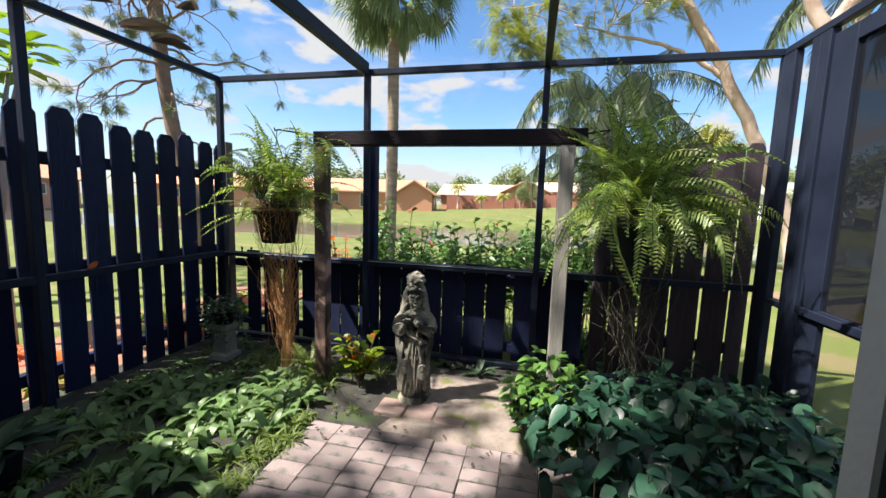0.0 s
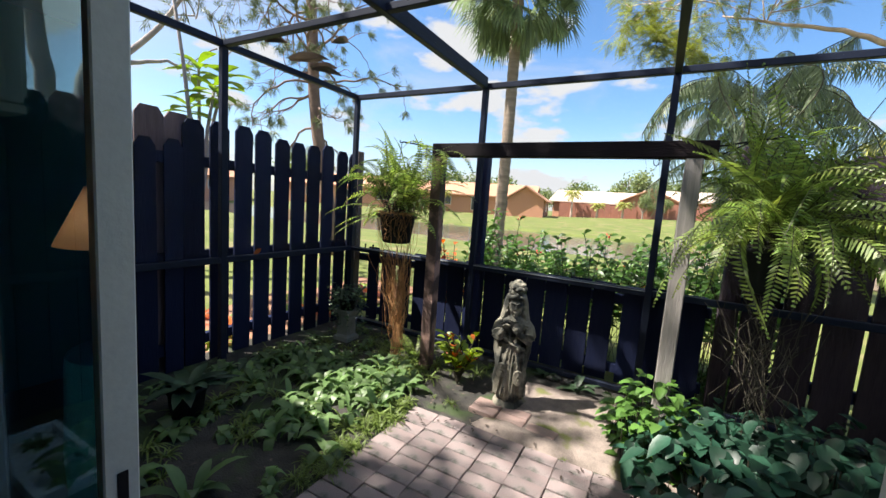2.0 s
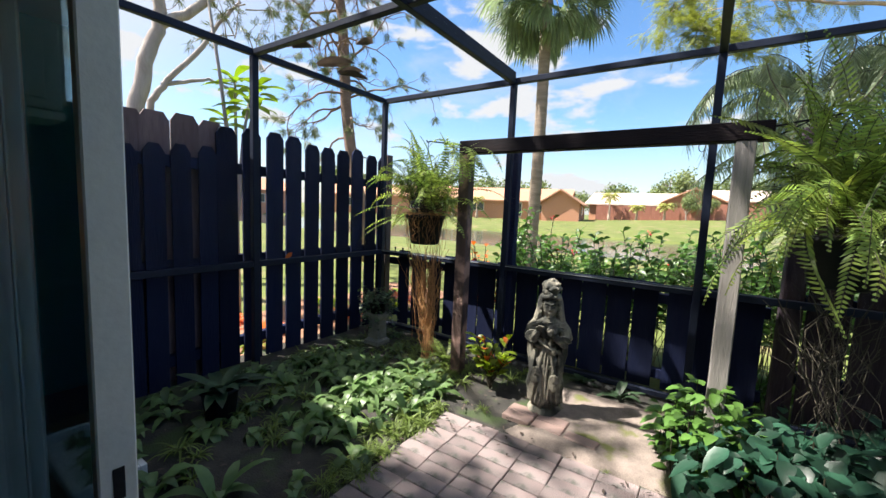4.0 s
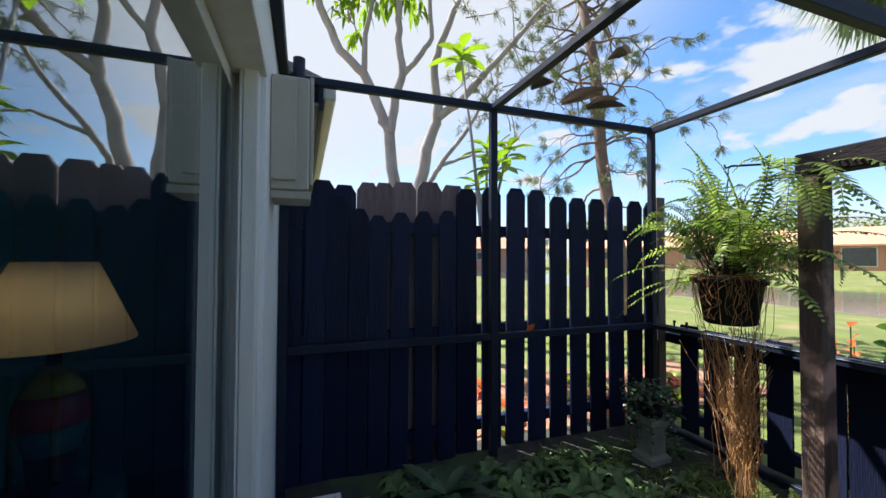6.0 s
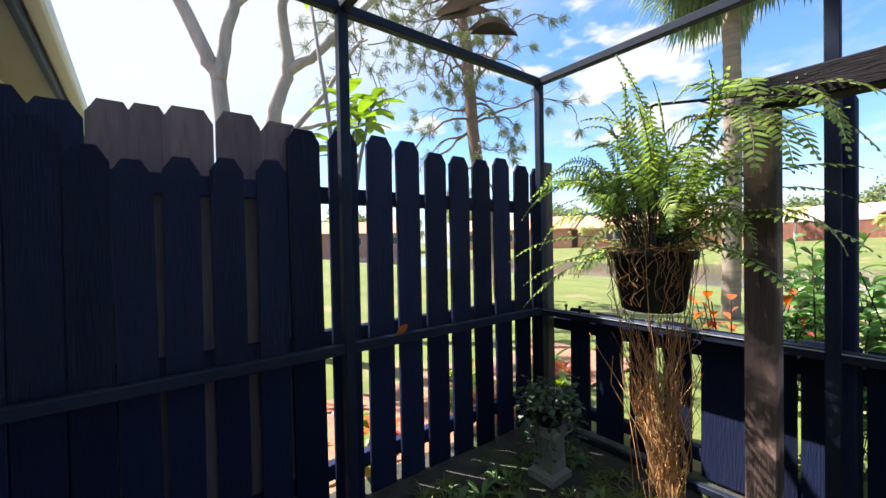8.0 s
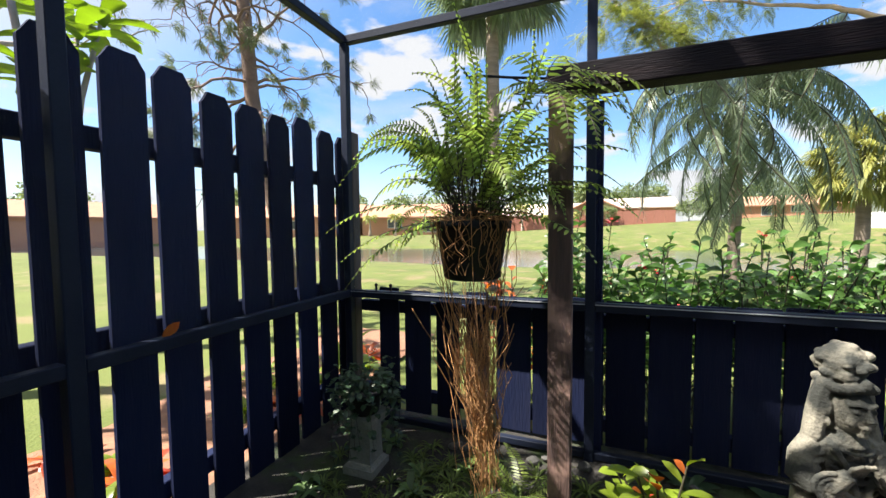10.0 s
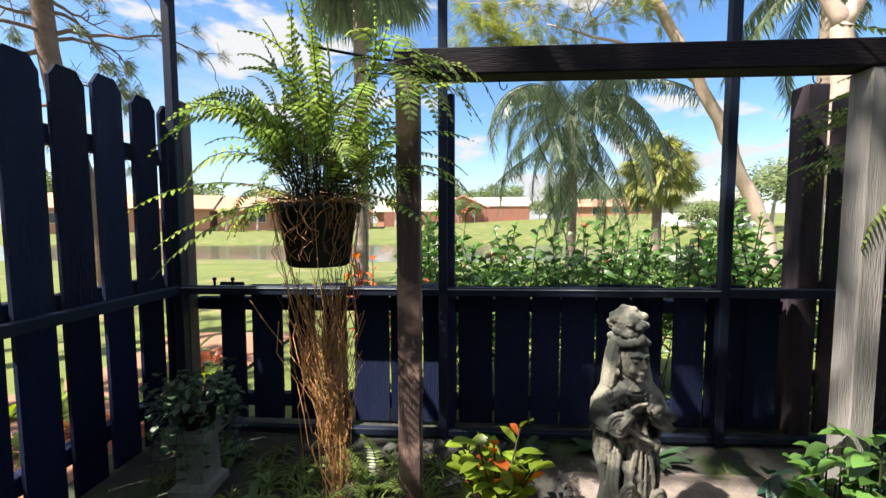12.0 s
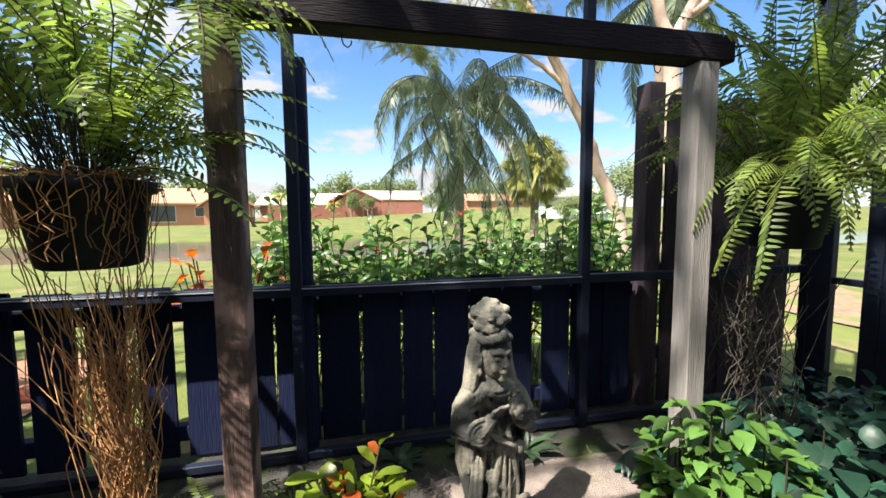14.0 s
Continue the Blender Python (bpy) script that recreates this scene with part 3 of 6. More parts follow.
bar("chair_rail", (XR - 0.024, 3.50, SILL - 0.10), (XR + 0.024, 3.66, SILL - 0.06))
bar("chair_rail", (XR - 0.024, YW + 0.03, SILL - 0.08), (XR + 0.024, 2.34 - h, SILL - 0.03))


def screen(lo, hi):
    o = part("screen", box(lo, hi), M_SCREEN, enc, "fine insect screen")
    return o


t = 0.0004
for a, b in ((YW + 0.06, 2.26 - h), (2.26 + h, YB - h)):
    screen((XL - t, a, SILL), (XL + t, b, TOPZ - 0.05))
for a, b in ((XL + h, -1.12 - h), (-1.12 + h, 0.43 - h), (0.43 + h, XR - h)):
    screen((a, YB - t, SILL), (b, YB + t, TOPZ - 0.05))
for a, b in ((XL + h, -1.146), (-1.094, 0.404), (0.456, XR - h)):
    for c, d in ((YW + 0.05, 2.26 - h), (2.26 + h, YB - h)):
        screen((a, c, TOPZ - 0.02 - t), (b, d, TOPZ - 0.02 + t))
screen((XR - t, 3.50, SILL - 0.06), (XR + t, 3.66, TOPZ - 0.05))
# screen door in the side wall
sd = empty("screen_door", (XR, 2.85, 0.0), "closed dark screen door with a dense mesh", "screen door")
part("frame", box((XR - 0.02, 3.13, 0.03), (XR + 0.02, 3.31, 2.5), 0.004), M_ALU, sd)
part("frame", box((XR - 0.02, 2.37, 0.03), (XR + 0.02, 2.45, 2.5), 0.004), M_ALU, sd)
part("frame", box((XR - 0.02, 2.45, 2.4), (XR + 0.02, 3.13, 2.5), 0.004), M_ALU, sd)
part("push_rail", box((XR - 0.045, 2.40, SILL - 0.08), (XR - 0.021, 3.30, SILL - 0.03), 0.004), M_ALU, sd)
part("frame", box((XR - 0.02, 2.45, SILL - 0.10), (XR + 0.018, 3.13, SILL - 0.02), 0.004), M_ALU, sd)
part("lower_panel", box((XR - t, 2.45, 0.12), (XR + t, 3.13, SILL - 0.10)), M_SCREEN_MID, sd, "clear lower screen mesh")
part("frame", box((XR - 0.02, 2.45, 0.03), (XR + 0.02, 3.13, 0.12), 0.004), M_ALU, sd)
part("mesh_panel", box((XR - t, 2.45, SILL - 0.02), (XR + t, 3.13, 2.4)), M_SCREEN_DARK, sd, "dense dark screen mesh")

# ---- fences ----
def board_mesh(w, hgt, th, ear=0.035):
    """A dog-eared board that stands on z = 0."""
    bm = bmesh.new()
    prof = [(-w / 2, 0), (w / 2, 0), (w / 2, hgt - ear * 1.6), (w / 2 - ear * 0.35, hgt - ear * 1.1), (w / 2 - ear, hgt), (-w / 2 + ear, hgt), (-w / 2 + ear * 0.35, hgt - ear * 1.1), (-w / 2, hgt - ear * 1.6)]
    f = [bm.verts.new((x, -th / 2, z)) for x, z in prof]
    b = [bm.verts.new((x, th / 2, z)) for x, z in prof]
    bm.faces.new(f)
    bm.faces.new(b[::-1])
    for i in range(len(prof)):
        j = (i + 1) % len(prof)
        bm.faces.new((f[j], f[i], b[i], b[j]))
    me = bpy.data.meshes.new("board")
    bm.to_mesh(me)
    bm.free()
    return me


def board(me, parent, x, y, z, rz, lean=0):
    o = new("board", me)
    o.parent = parent
    o.matrix_parent_inverse = Matrix.Translation(parent.location).inverted()
    o.matrix_basis = pose(x, y, z, 0, lean, rz)
    return o


rng = random.Random(11)
TALL, LOW = board_mesh(0.161, 2.0, 0.018), board_mesh(0.13, 1.79, 0.018)
LOWN = board_mesh(0.11, 1.9, 0.018)
MID = board_mesh(0.14, 1.86, 0.018)
OLD = board_mesh(0.15, 2.03, 0.018)
OLDW = board_mesh(0.186, 2.04, 0.018)
for me in (TALL, LOW, LOWN, MID):
    me.materials.append(M_FENCE)
OLD.materials.append(M_FENCE_OLD)
OLDW.materials.append(M_FENCE_OLD)
fl = empty("fence", (-2.8, 2.3, 0.0), "dark stained shadow-box wooden fence with dog-eared boards", "fence", "garden fences")
y = 0.86
while y < 3.95:
    if y < 1.95:
        # dark TALL boards next to the wall put the house's shade into this row
        board(OLDW if y > 1.55 else OLD if y > 1.16 else TALL, fl, -2.842, y + 0.06, -0.03 + rng.uniform(-0.02, 0.03), 90, rng.uniform(-0.4, 0.4))
        board(MID if rng.random() < 0.45 else LOW, fl, -2.762, y, -0.03 + rng.uniform(-0.02, 0.05), 90, rng.uniform(-0.5, 0.5))
        y += 0.142 if y < 1.55 else 0.178
    else:
        board(TALL, fl, -2.800, y, -0.02 + rng.uniform(-0.02, 0.03), 90, rng.uniform(-0.5, 0.5))
        board(LOWN, fl, -2.8205, y + 0.035, -0.02 + rng.uniform(-0.09, 0.02), 90, rng.uniform(-0.5, 0.5))
        y += 0.203
for z in (0.14, 0.86, 1.62):
    part("rail", box((-2.832, 0.8, z), (-2.772, 1.96, z + 0.085), 0.004), M_FENCE, fl)
    part("rail", box((-2.892, 1.962, z), (-2.8305, 3.95, z + 0.085), 0.004), M_FENCE, fl)
for (x, y, top, m) in ((-2.74, 3.92, 2.0, M_POST_OLD), (-1.10, 3.885, 2.0, M_FENCE)):
    tagged(finish("fence_post", box((x - 0.045, y - 0.045 + 0.02, -0.1), (x + 0.045, y + 0.065, top), 0.006), m), "weathered square wooden fence post", "fence post", "fence posts")
# low fence behind the chair rail
fb = empty("low_fence", (-0.9, 3.93, 0.0), "dark low board fence behind the screen rail", "fence", "garden fences")
edges = [-2.63, -2.53, -2.33, -2.09, -1.88, -1.68, -1.45, -1.25, -1.03, -0.81, -0.59, -0.41, -0.2, 0.0, 0.19, 0.25, 0.44, 0.66, 0.86]
for a, b in zip(edges, edges[1:]):
    gap = 0.05 if b < -1.5 else 0.014
    w = b - a - gap
    if w < 0.08:
        continue
    me = board_mesh(w, 0.86 + rng.uniform(-0.01, 0.01), 0.018, 0.006)
    me.materials.append(M_FENCE)
    board(me, fb, (a + b - gap) / 2, 3.955, 0.03, 0, rng.uniform(-0.3, 0.3))
for z in (0.1, 0.72):
    part("rail", box((-2.69, 3.966, z), (0.88, 4.02, z + 0.08), 0.004), M_FENCE, fb)
part("sill_board", box((-2.69, 3.845, 0.84), (0.88, 3.94, 0.86), 0.003), M_FENCE, fb)
# tall fence beyond the hanging fern
# one tone mixed from the boards' sunlit tops and shaded lower parts
M_FENCE_MID = mat("half_sunlit_board", (0.075, 0.056, 0.066), (0.036, 0.028, 0.037), 0.85, 5, 40, 0.5, stretch=(3, 3, 0.25), rand=0.3, spec=0.15)
fr = empty("tall_fence", (1.5, 4.0, 0.0), "tall dark board fence behind the hanging fern", "fence", "garden fences")
for a, b, top in ((1.05, 1.265, 1.94), (1.282, 1.498, 1.92), (1.514, 1.725, 1.94), (1.74, 1.925, 1.935), (1.94, 2.06, 1.94)):
    me = board_mesh(b - a - 0.004, top, 0.018, 0.022)
    me.materials.append(M_FENCE_MID)
    board(me, fr, (a + b) / 2, 3.93, 0.03, 0, rng.uniform(-0.3, 0.3))
for z in (0.3, 0.84, 1.6):
    part("rail", box((1.0, 3.942, z), (2.06, 4.0, z + 0.085), 0.004), M_FENCE, fr)
tagged(finish("fence_post", box((0.92, 3.93, -0.1), (1.04, 4.05, 2.04), 0.006), M_FENCE_MID), "weathered square wooden fence post", "fence post", "fence posts")

# ---- arbor ----
arb = empty("garden_arbor", (-0.3, 3.235, 0.0), "timber arbor frame of two posts and a dark beam", "arbor")
part("post", box((-1.28, 3.185, -0.05), (-1.185, 3.28, 1.852), 0.005), M_ARBOR, arb, "brown timber post with sun dapples in its colour")
part("post", box((0.535, 3.185, -0.05), (0.63, 3.28, 1.852), 0.005), M_ARBOR_GREY, arb, "pale grey timber post")
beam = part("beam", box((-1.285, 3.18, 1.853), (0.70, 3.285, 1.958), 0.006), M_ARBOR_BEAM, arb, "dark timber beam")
for xa, xb, nm in ((-1.286, -1.61, "plant_bracket"), (0.701, 1.03, "plant_bracket")):
    sg = -1 if xb < xa else 1
    bm = tube(bmesh.new(), [(xa, 3.235, 1.93), ((xa + xb) / 2, 3.225, 1.955), (xb - sg * 0.02, 3.2, 1.975), (xb + sg * 0.015, 3.2, 1.97), (xb + sg * 0.02, 3.2, 1.99)], 0.006, 8)
    tube(bm, [(xa, 3.235, 1.87), (xa + (xb - xa) * 0.45, 3.226, 1.95)], 0.004, 6)
    tagged(finish(nm, bm, M_BLACK, smooth=True), "black iron bracket arm on the arbor", "bracket", "plant brackets")
for x in (-2.47, -2.36):
    tagged(finish("rail_peg", lathe(bmesh.new(), [(0.007, 0), (0.007, 0.03), (0.011, 0.032), (0.011, 0.045), (0.004, 0.05)], (x, YB, SILL), 10), M_BLACK), "small black peg on the rail", "peg", "rail pegs")
for x in (-0.86, 0.36):
    bm = tube(bmesh.new(), [(x, 3.235, 1.86), (x, 3.235, 1.83), (x + 0.004, 3.235, 1.815), (x + 0.018, 3.235, 1.805), (x + 0.03, 3.235, 1.815), (x + 0.031, 3.235, 1.828)], 0.0025, 6)
    tagged(finish("hook", bm, M_BLACK, smooth=True), "small black screw hook under the beam", "hook", "beam hooks")
# ---- hanging ferns ----
def pot_mesh(c, z0, z1, r0, r1):
    prof = [(r0 * 0.9, 0), (r0, 0.008), (r1 * 0.95, (z1 - z0) * 0.86), (r1 * 1.04, (z1 - z0) * 0.87), (r1 * 1.06, z1 - z0), (r1 * 0.98, z1 - z0), (r1 * 0.93, z1 - z0 - 0.03), (0.02, z1 - z0 - 0.032)]
    return lathe(bmesh.new(), prof, (c[0], c[1], z0), 28)


def stems(bm_pts, radius, name, material, parent, label="", sides=3):
    bm = bmesh.new()
    for pts in bm_pts:
        tube(bm, pts, radius, sides, cap=False)
    return tagged(part(name, bm, material, parent, label), kind="stuff")


def fern(at, z0, z1, r0, r1, seed, tiers, pinna, gap, fine, bare, label, hook):
    """A potted fern. tiers: (fronds, steepness lo, hi, length lo, hi, droop lo, hi, turn lo, hi)."""
    rng = random.Random(seed)
    f = empty("hanging_fern", (at[0], at[1], z0), label, "fern", "hanging ferns")
    pot = part("pot", pot_mesh(at, z0, z1, r0, r1), M_BLACK, f, "black plastic hanging pot", True)
    bm = lathe(bmesh.new(), [(r1 * 0.9, 0), (r1 * 0.85, 0.03), (0.03, 0.05)], (at[0], at[1], z1 - 0.035), 20)
    part("potting_soil", bm, M_DIRT, pot)
    L, ribs = Leaves(), []
    for n, e0, e1, l0, l1, d0, d1, a0, a1 in tiers:
        for i in range(n):
            a = radians(rng.uniform(a0, a1))
            elev = radians(rng.uniform(e0, e1))
            r = r1 * 0.75 * rng.random() ** 0.6
            way = Vector((math.cos(a) * math.cos(elev), math.sin(a) * math.cos(elev), math.sin(elev)))
            base = Vector((at[0] + math.cos(a) * r, at[1] + math.sin(a) * r, z1 - 0.01))
            ln = rng.uniform(l0, l1) * (0.8 if math.sin(a) > 0.4 else 1.0)
            pts = L.frond(base, way, ln, rng.uniform(d0, d1), pinna * rng.uniform(0.65, 1.1), int(ln / (gap * rng.uniform(0.85, 1.15))), gap * fine, fwd=rng.uniform(0.3, 0.6), hang=rng.uniform(0.05, 0.35), bare=rng.uniform(*bare), twist=rng.uniform(-1.1, 1.1), rng=rng)
            ribs.append(pts[::2] + [pts[-1]])
    L.make("fronds", L_FERN, f, "arching green sword fern fronds", smooth=False)
    stems(ribs, 0.0018, "ribs", M_STEM, f, "thin dark frond stalks")
    # bare wiry stalks that stand in the crown
    wires = []
    for i in range(90):
        a, e = rng.uniform(0, 6.28), radians(rng.uniform(45, 88))
        p = Vector((at[0] + r1 * 0.5 * rng.random() * math.cos(a), at[1] + r1 * 0.5 * rng.random() * math.sin(a), z1))
        d = Vector((math.cos(a) * math.cos(e), math.sin(a) * math.cos(e), math.sin(e)))
        ln = rng.uniform(0.16, 0.42)
        wires.append([p, p + d * ln * 0.5 + ball_dir(rng) * 0.012, p + d * ln + ball_dir(rng) * 0.03])
    stems(wires, 0.0014, "bare_stalk", M_STEM, f, "dark wiry bare stalks")
    if hook:
        bm = bmesh.new()
        for k in range(3):
            a = k * 2.094 + 0.4
            tube(bm, [(at[0] + r1 * math.cos(a), at[1] + r1 * math.sin(a), z1 - 0.01), (at[0], at[1], hook)], 0.002, 4)
        tube(bm, [(at[0], at[1], hook), (at[0], at[1], hook + 0.05), (at[0] + 0.02, at[1], hook + 0.07)], 0.003, 4)
        part("hanger_wire", bm, M_BLACK, f, "thin black hanger wires")
    return f, rng


f1, rng = fern((-1.61, 3.20), 1.09, 1.345, 0.125, 0.165, 21, (
    (60, 72, 89, 0.48, 0.84, 1.0, 2.8, 0, 360),
    (36, 58, 76, 0.38, 0.62, 1.8, 3.2, 0, 360),
    (12, 38, 56, 0.3, 0.46, 1.6, 2.8, 0, 180),
    (5, 20, 40, 0.25, 0.4, 1.5, 2.2, 150, 200)), 0.06, 0.022, 0.5, (0.3, 0.5), "green sword fern in a black pot hanging by the arbor", 1.91)
# dry twigs round the rim, runners over the pot and down to the ground
ropes = []
for i in range(95):
    a, r = rng.uniform(0, 6.28), 0.17 * rng.random() ** 0.4
    p = Vector((-1.61 + r * math.cos(a), 3.2 + r * math.sin(a), 1.345 + rng.uniform(0, 0.02)))
    d = Vector((math.cos(a) + rng.gauss(0, 0.8), math.sin(a) + rng.gauss(0, 0.8), rng.uniform(-0.1, 0.8))) * rng.uniform(0.04, 0.11)
    ropes.append([p, p + d * 0.6 + ball_dir(rng) * 0.015, p + d + Vector((0, 0, -0.025))])
for i in range(42):
    a = rng.uniform(0, 2 * math.pi) if i % 3 else rng.uniform(-2.6, -0.5)
    r = 0.172 + rng.uniform(0, 0.012)
    x, y = -1.61 + r * math.cos(a), 3.20 + r * math.sin(a)
    pts = [Vector((-1.61 + 0.10 * math.cos(a), 3.2 + 0.10 * math.sin(a), 1.345)), Vector((x, y, 1.36))]
    low = rng.choice((1.05, 1.12, 1.2)) if i % 3 == 0 else rng.uniform(0.05, 0.65)
    end = Vector((-1.60 + rng.gauss(0.02, 0.06), 3.24 + rng.gauss(0, 0.05), low))
    n = 9
    for k in range(1, n + 1):
        s = k / n
        w = s ** 1.5 if low < 0.9 else 0.0
        p = Vector((x, y, 1.36)).lerp(end, s)
        p.x, p.y = x * (1 - w) + end.x * w - 0.035 * (1 - w) * s * math.cos(a), y * (1 - w) + end.y * w - 0.035 * (1 - w) * s * math.sin(a)
        p += Vector((rng.gauss(0, 0.012), rng.gauss(0, 0.012), 0)) * (1.4 if s < 0.9 else 0.4)
        pts.append(p)
    ropes.append(pts)
for i in range(22):
    a = rng.uniform(-2.9, -0.2)
    x0, n = a, 7
    pts = [Vector((-1.61 + 0.12 * math.cos(a), 3.2 + 0.12 * math.sin(a), 1.36))]
    low = rng.uniform(1.1, 1.26)
    for k in range(n):
        z = 1.362 + (low - 1.362) * k / (n - 1)
        a += rng.gauss(0, 0.07)
        r = 0.134 + 0.05 * (z - 1.09) / 0.255 + rng.uniform(0, 0.006)
        pts.append(Vector((-1.61 + r * math.cos(a), 3.2 + r * math.sin(a), z)))
    ropes.append(pts)
for i in range(120):
    x, y = -1.62 + rng.gauss(0, 0.085), 3.23 + rng.gauss(0, 0.06)
    top, low = rng.uniform(0.7, 1.07), max(0.03, rng.gauss(0.22, 0.2))
    ex, ey = -1.56 + rng.gauss(0, 0.03), 3.24 + rng.gauss(0, 0.03)
    pts = []
    for k in range(7):
        s = k / 6
        pts.append(Vector((x + (ex - x) * s + rng.gauss(0, 0.018), y + (ey - y) * s + rng.gauss(0, 0.018), top + (low - top) * s)))
    ropes.append(pts)
stems(ropes, 0.0017, "dry_runner", M_ROOTS, f1, "brown dry fern runners hanging to the ground")
# a few long stray fronds of the left fern
L, ribs = Leaves(), []
for way, ln, dr in (((-1, -0.35, 0.1), 0.62, 0.9), ((-0.9, -0.8, 0.0), 0.66, 1.0), ((1, -0.3, 0.75), 0.75, 1.6), ((0.9, 0.2, 1.0), 0.8, 1.6), ((1, -0.5, 0.4), 0.62, 1.5), ((0.55, -0.3, 1.2), 0.75, 0.5), ((1, 0.1, 0.8), 0.85, 1.9), ((0.8, -0.4, 0.9), 0.7, 1.6), ((0.85, -0.3, 1.35), 0.82, 1.3), ((0.95, -0.1, 1.2), 0.78, 1.5), ((0.8, -0.5, 1.4), 0.85, 1.7), ((1.0, -0.25, 1.0), 0.72, 1.2), ((0.7, -0.2, 1.7), 0.85, 1.4), ((-0.95, -0.5, 0.5), 0.66, 1.2), ((-0.6, 0.3, 1.3), 0.62, 0.6), ((-0.3, -0.2, 1.6), 0.68, 0.5)):
    pts = L.frond(Vector((-1.61, 3.2, 1.34)), Vector(way), ln, dr, 0.07, int(ln / 0.024), 0.0145, rng=rng)
    ribs.append(pts[::3])
for way, ln, dr in (((0.8, -0.4, 0.3), 0.42, 2.2), ((1, -0.2, -0.1), 0.4, 1.4), ((0.6, -0.6, 0.0), 0.36, 1.8), ((-0.7, -0.5, 0.4), 0.36, 2.2), ((0.3, -0.6, 0.6), 0.34, 2.6), ((0.9, -0.1, 0.5), 0.46, 2.4), ((0.2, -0.5, -0.3), 0.4, 1.2), ((1, -0.4, 0.1), 0.5, 2.4), ((-0.3, -0.5, 0.9), 0.3, 2.4), ((0.7, -0.5, -0.5), 0.4, 1.0)):
    pts = L.frond(Vector((-1.26, 3.15, 1.86)) + ball_dir(rng) * 0.04, Vector(way), ln, dr, 0.062, int(ln / 0.024), 0.0145, rng=rng)
    ribs.append([Vector((-1.55, 3.19, 1.5)), Vector((-1.42, 3.16, 1.86))] + pts[::3])
L.make("long_fronds", L_FERN, f1, "long yellow-green fronds", smooth=False)
stems(ribs, 0.002, "long_ribs", M_STEM, f1)

f2, rng = fern((1.03, 3.20), 1.085, 1.35, 0.125, 0.165, 33, (
    (68, 70, 89, 0.62, 1.04, 0.8, 2.4, 0, 360),
    (40, 50, 72, 0.55, 0.92, 1.8, 3.2, -140, 150),
    (20, 20, 50, 0.5, 0.85, 2.0, 3.4, -110, 60),
    (9, 25, 55, 0.5, 0.75, 2.2, 3.4, 170, 230),
    (24, 35, 66, 0.65, 0.95, 2.6, 3.8, 225, 350)), 0.082, 0.023, 0.5, (0.14, 0.35), "large drooping sword fern in a black hanging pot", 1.91)
ropes = []
for i in range(75):
    x, y = 1.06 + rng.gauss(0, 0.13), 3.3 + rng.gauss(0, 0.11)
    ex, ey = 1.10 + rng.gauss(0, 0.10), 3.36 + rng.gauss(0, 0.08)
    top, low = rng.uniform(0.7, 1.1), max(0.05, rng.gauss(0.3, 0.2))
    ropes.append([Vector((x + (ex - x) * k / 6 + rng.gauss(0, 0.02), y + (ey - y) * k / 6 + rng.gauss(0, 0.02), top + (low - top) * k / 6)) for k in range(7)])
M_RUN2 = mat("grey_runners", (0.11, 0.095, 0.07), (0.05, 0.045, 0.035), 0.9, 5, 50, 0.1, island=0.5)
stems(ropes, 0.0022, "dry_runner", M_RUN2, f2, "grey dry fern runners")

# ---- statue ----
bm = bmesh.new()
levels = [(0.0, .135, .135, 0, -.02), (0.045, .128, .12, 0, -.01), (0.075, .10, .085, 0, 0), (0.09, .124, .092, .005, 0), (0.14, .112, .085, .01, 0), (0.21, .10, .078, .012, 0), (0.28, .106, .08, .01, 0), (0.34, .112, .084, .004, 0), (0.375, .10, .075, 0, 0), (0.43, .088, .066, -.004, 0), (0.49, .10, .068, -.004, 0), (0.55, .116, .066, 0, 0), (0.595, .108, .06, 0, 0), (0.62, .07, .052, .002, 0), (0.64, .044, .042, .003, -.005), (0.67, .038, .04, .003, -.01)]
rings, S = [], 56
for i, (z, rx, ry, cx, cy) in enumerate(levels):
    ring = []
    for k in range(S):
        a = 2 * math.pi * k / S
        fold = 1 + (0.12 * math.sin(8 * a + 4 * z + 1.2 * math.sin(8 * z)) + 0.10 * math.sin(19 * a + 9 * z)) * (1 if 0.08 < z < 0.36 else 0.4 if z < 0.60 else 0)
        if z < 0.08:
            fold = 1 + 0.09 * math.sin(5 * a + 1) + 0.04 * math.sin(11 * a)
        ring.append(bm.verts.new((cx + rx * fold * math.cos(a), cy + ry * fold * math.sin(a), z)))
    rings.append(ring)
for a, b in zip(rings, rings[1:]):
    for k in range(S):
        bm.faces.new((a[k], a[(k + 1) % S], b[(k + 1) % S], b[k]))
bm.faces.new(rings[0][::-1])
bm.faces.new(rings[-1])


def lump(c, r, squash=(1, 1, 1), seg=14):
    bmesh.ops.create_uvsphere(bm, u_segments=seg, v_segments=seg // 2 + 2, radius=1, matrix=Matrix.Translation(c) @ Matrix.Diagonal((r * squash[0], r * squash[1], r * squash[2], 1)))


# head, hair with a wound band, and a curled topknot
lump((0.003, 0.022, 0.72), 0.08, (1.0, 0.72, 1.45), 18)
lump((0.003, -0.024, 0.713), 0.07, (0.80, 0.86, 1.06), 24)
tube(bm, [(0.003, -0.080, 0.738), (0.003, -0.088, 0.715), (0.003, -0.097, 0.699)], [0.006, 0.008, 0.012], 8)
lump((0.003, -0.078, 0.678), 0.014, (1.3, 0.6, 0.45), 8)
lump((0.003, -0.076, 0.668), 0.012, (1.1, 0.6, 0.5), 8)
lump((0.003, -0.068, 0.652), 0.018, (1.0, 0.7, 0.7), 10)
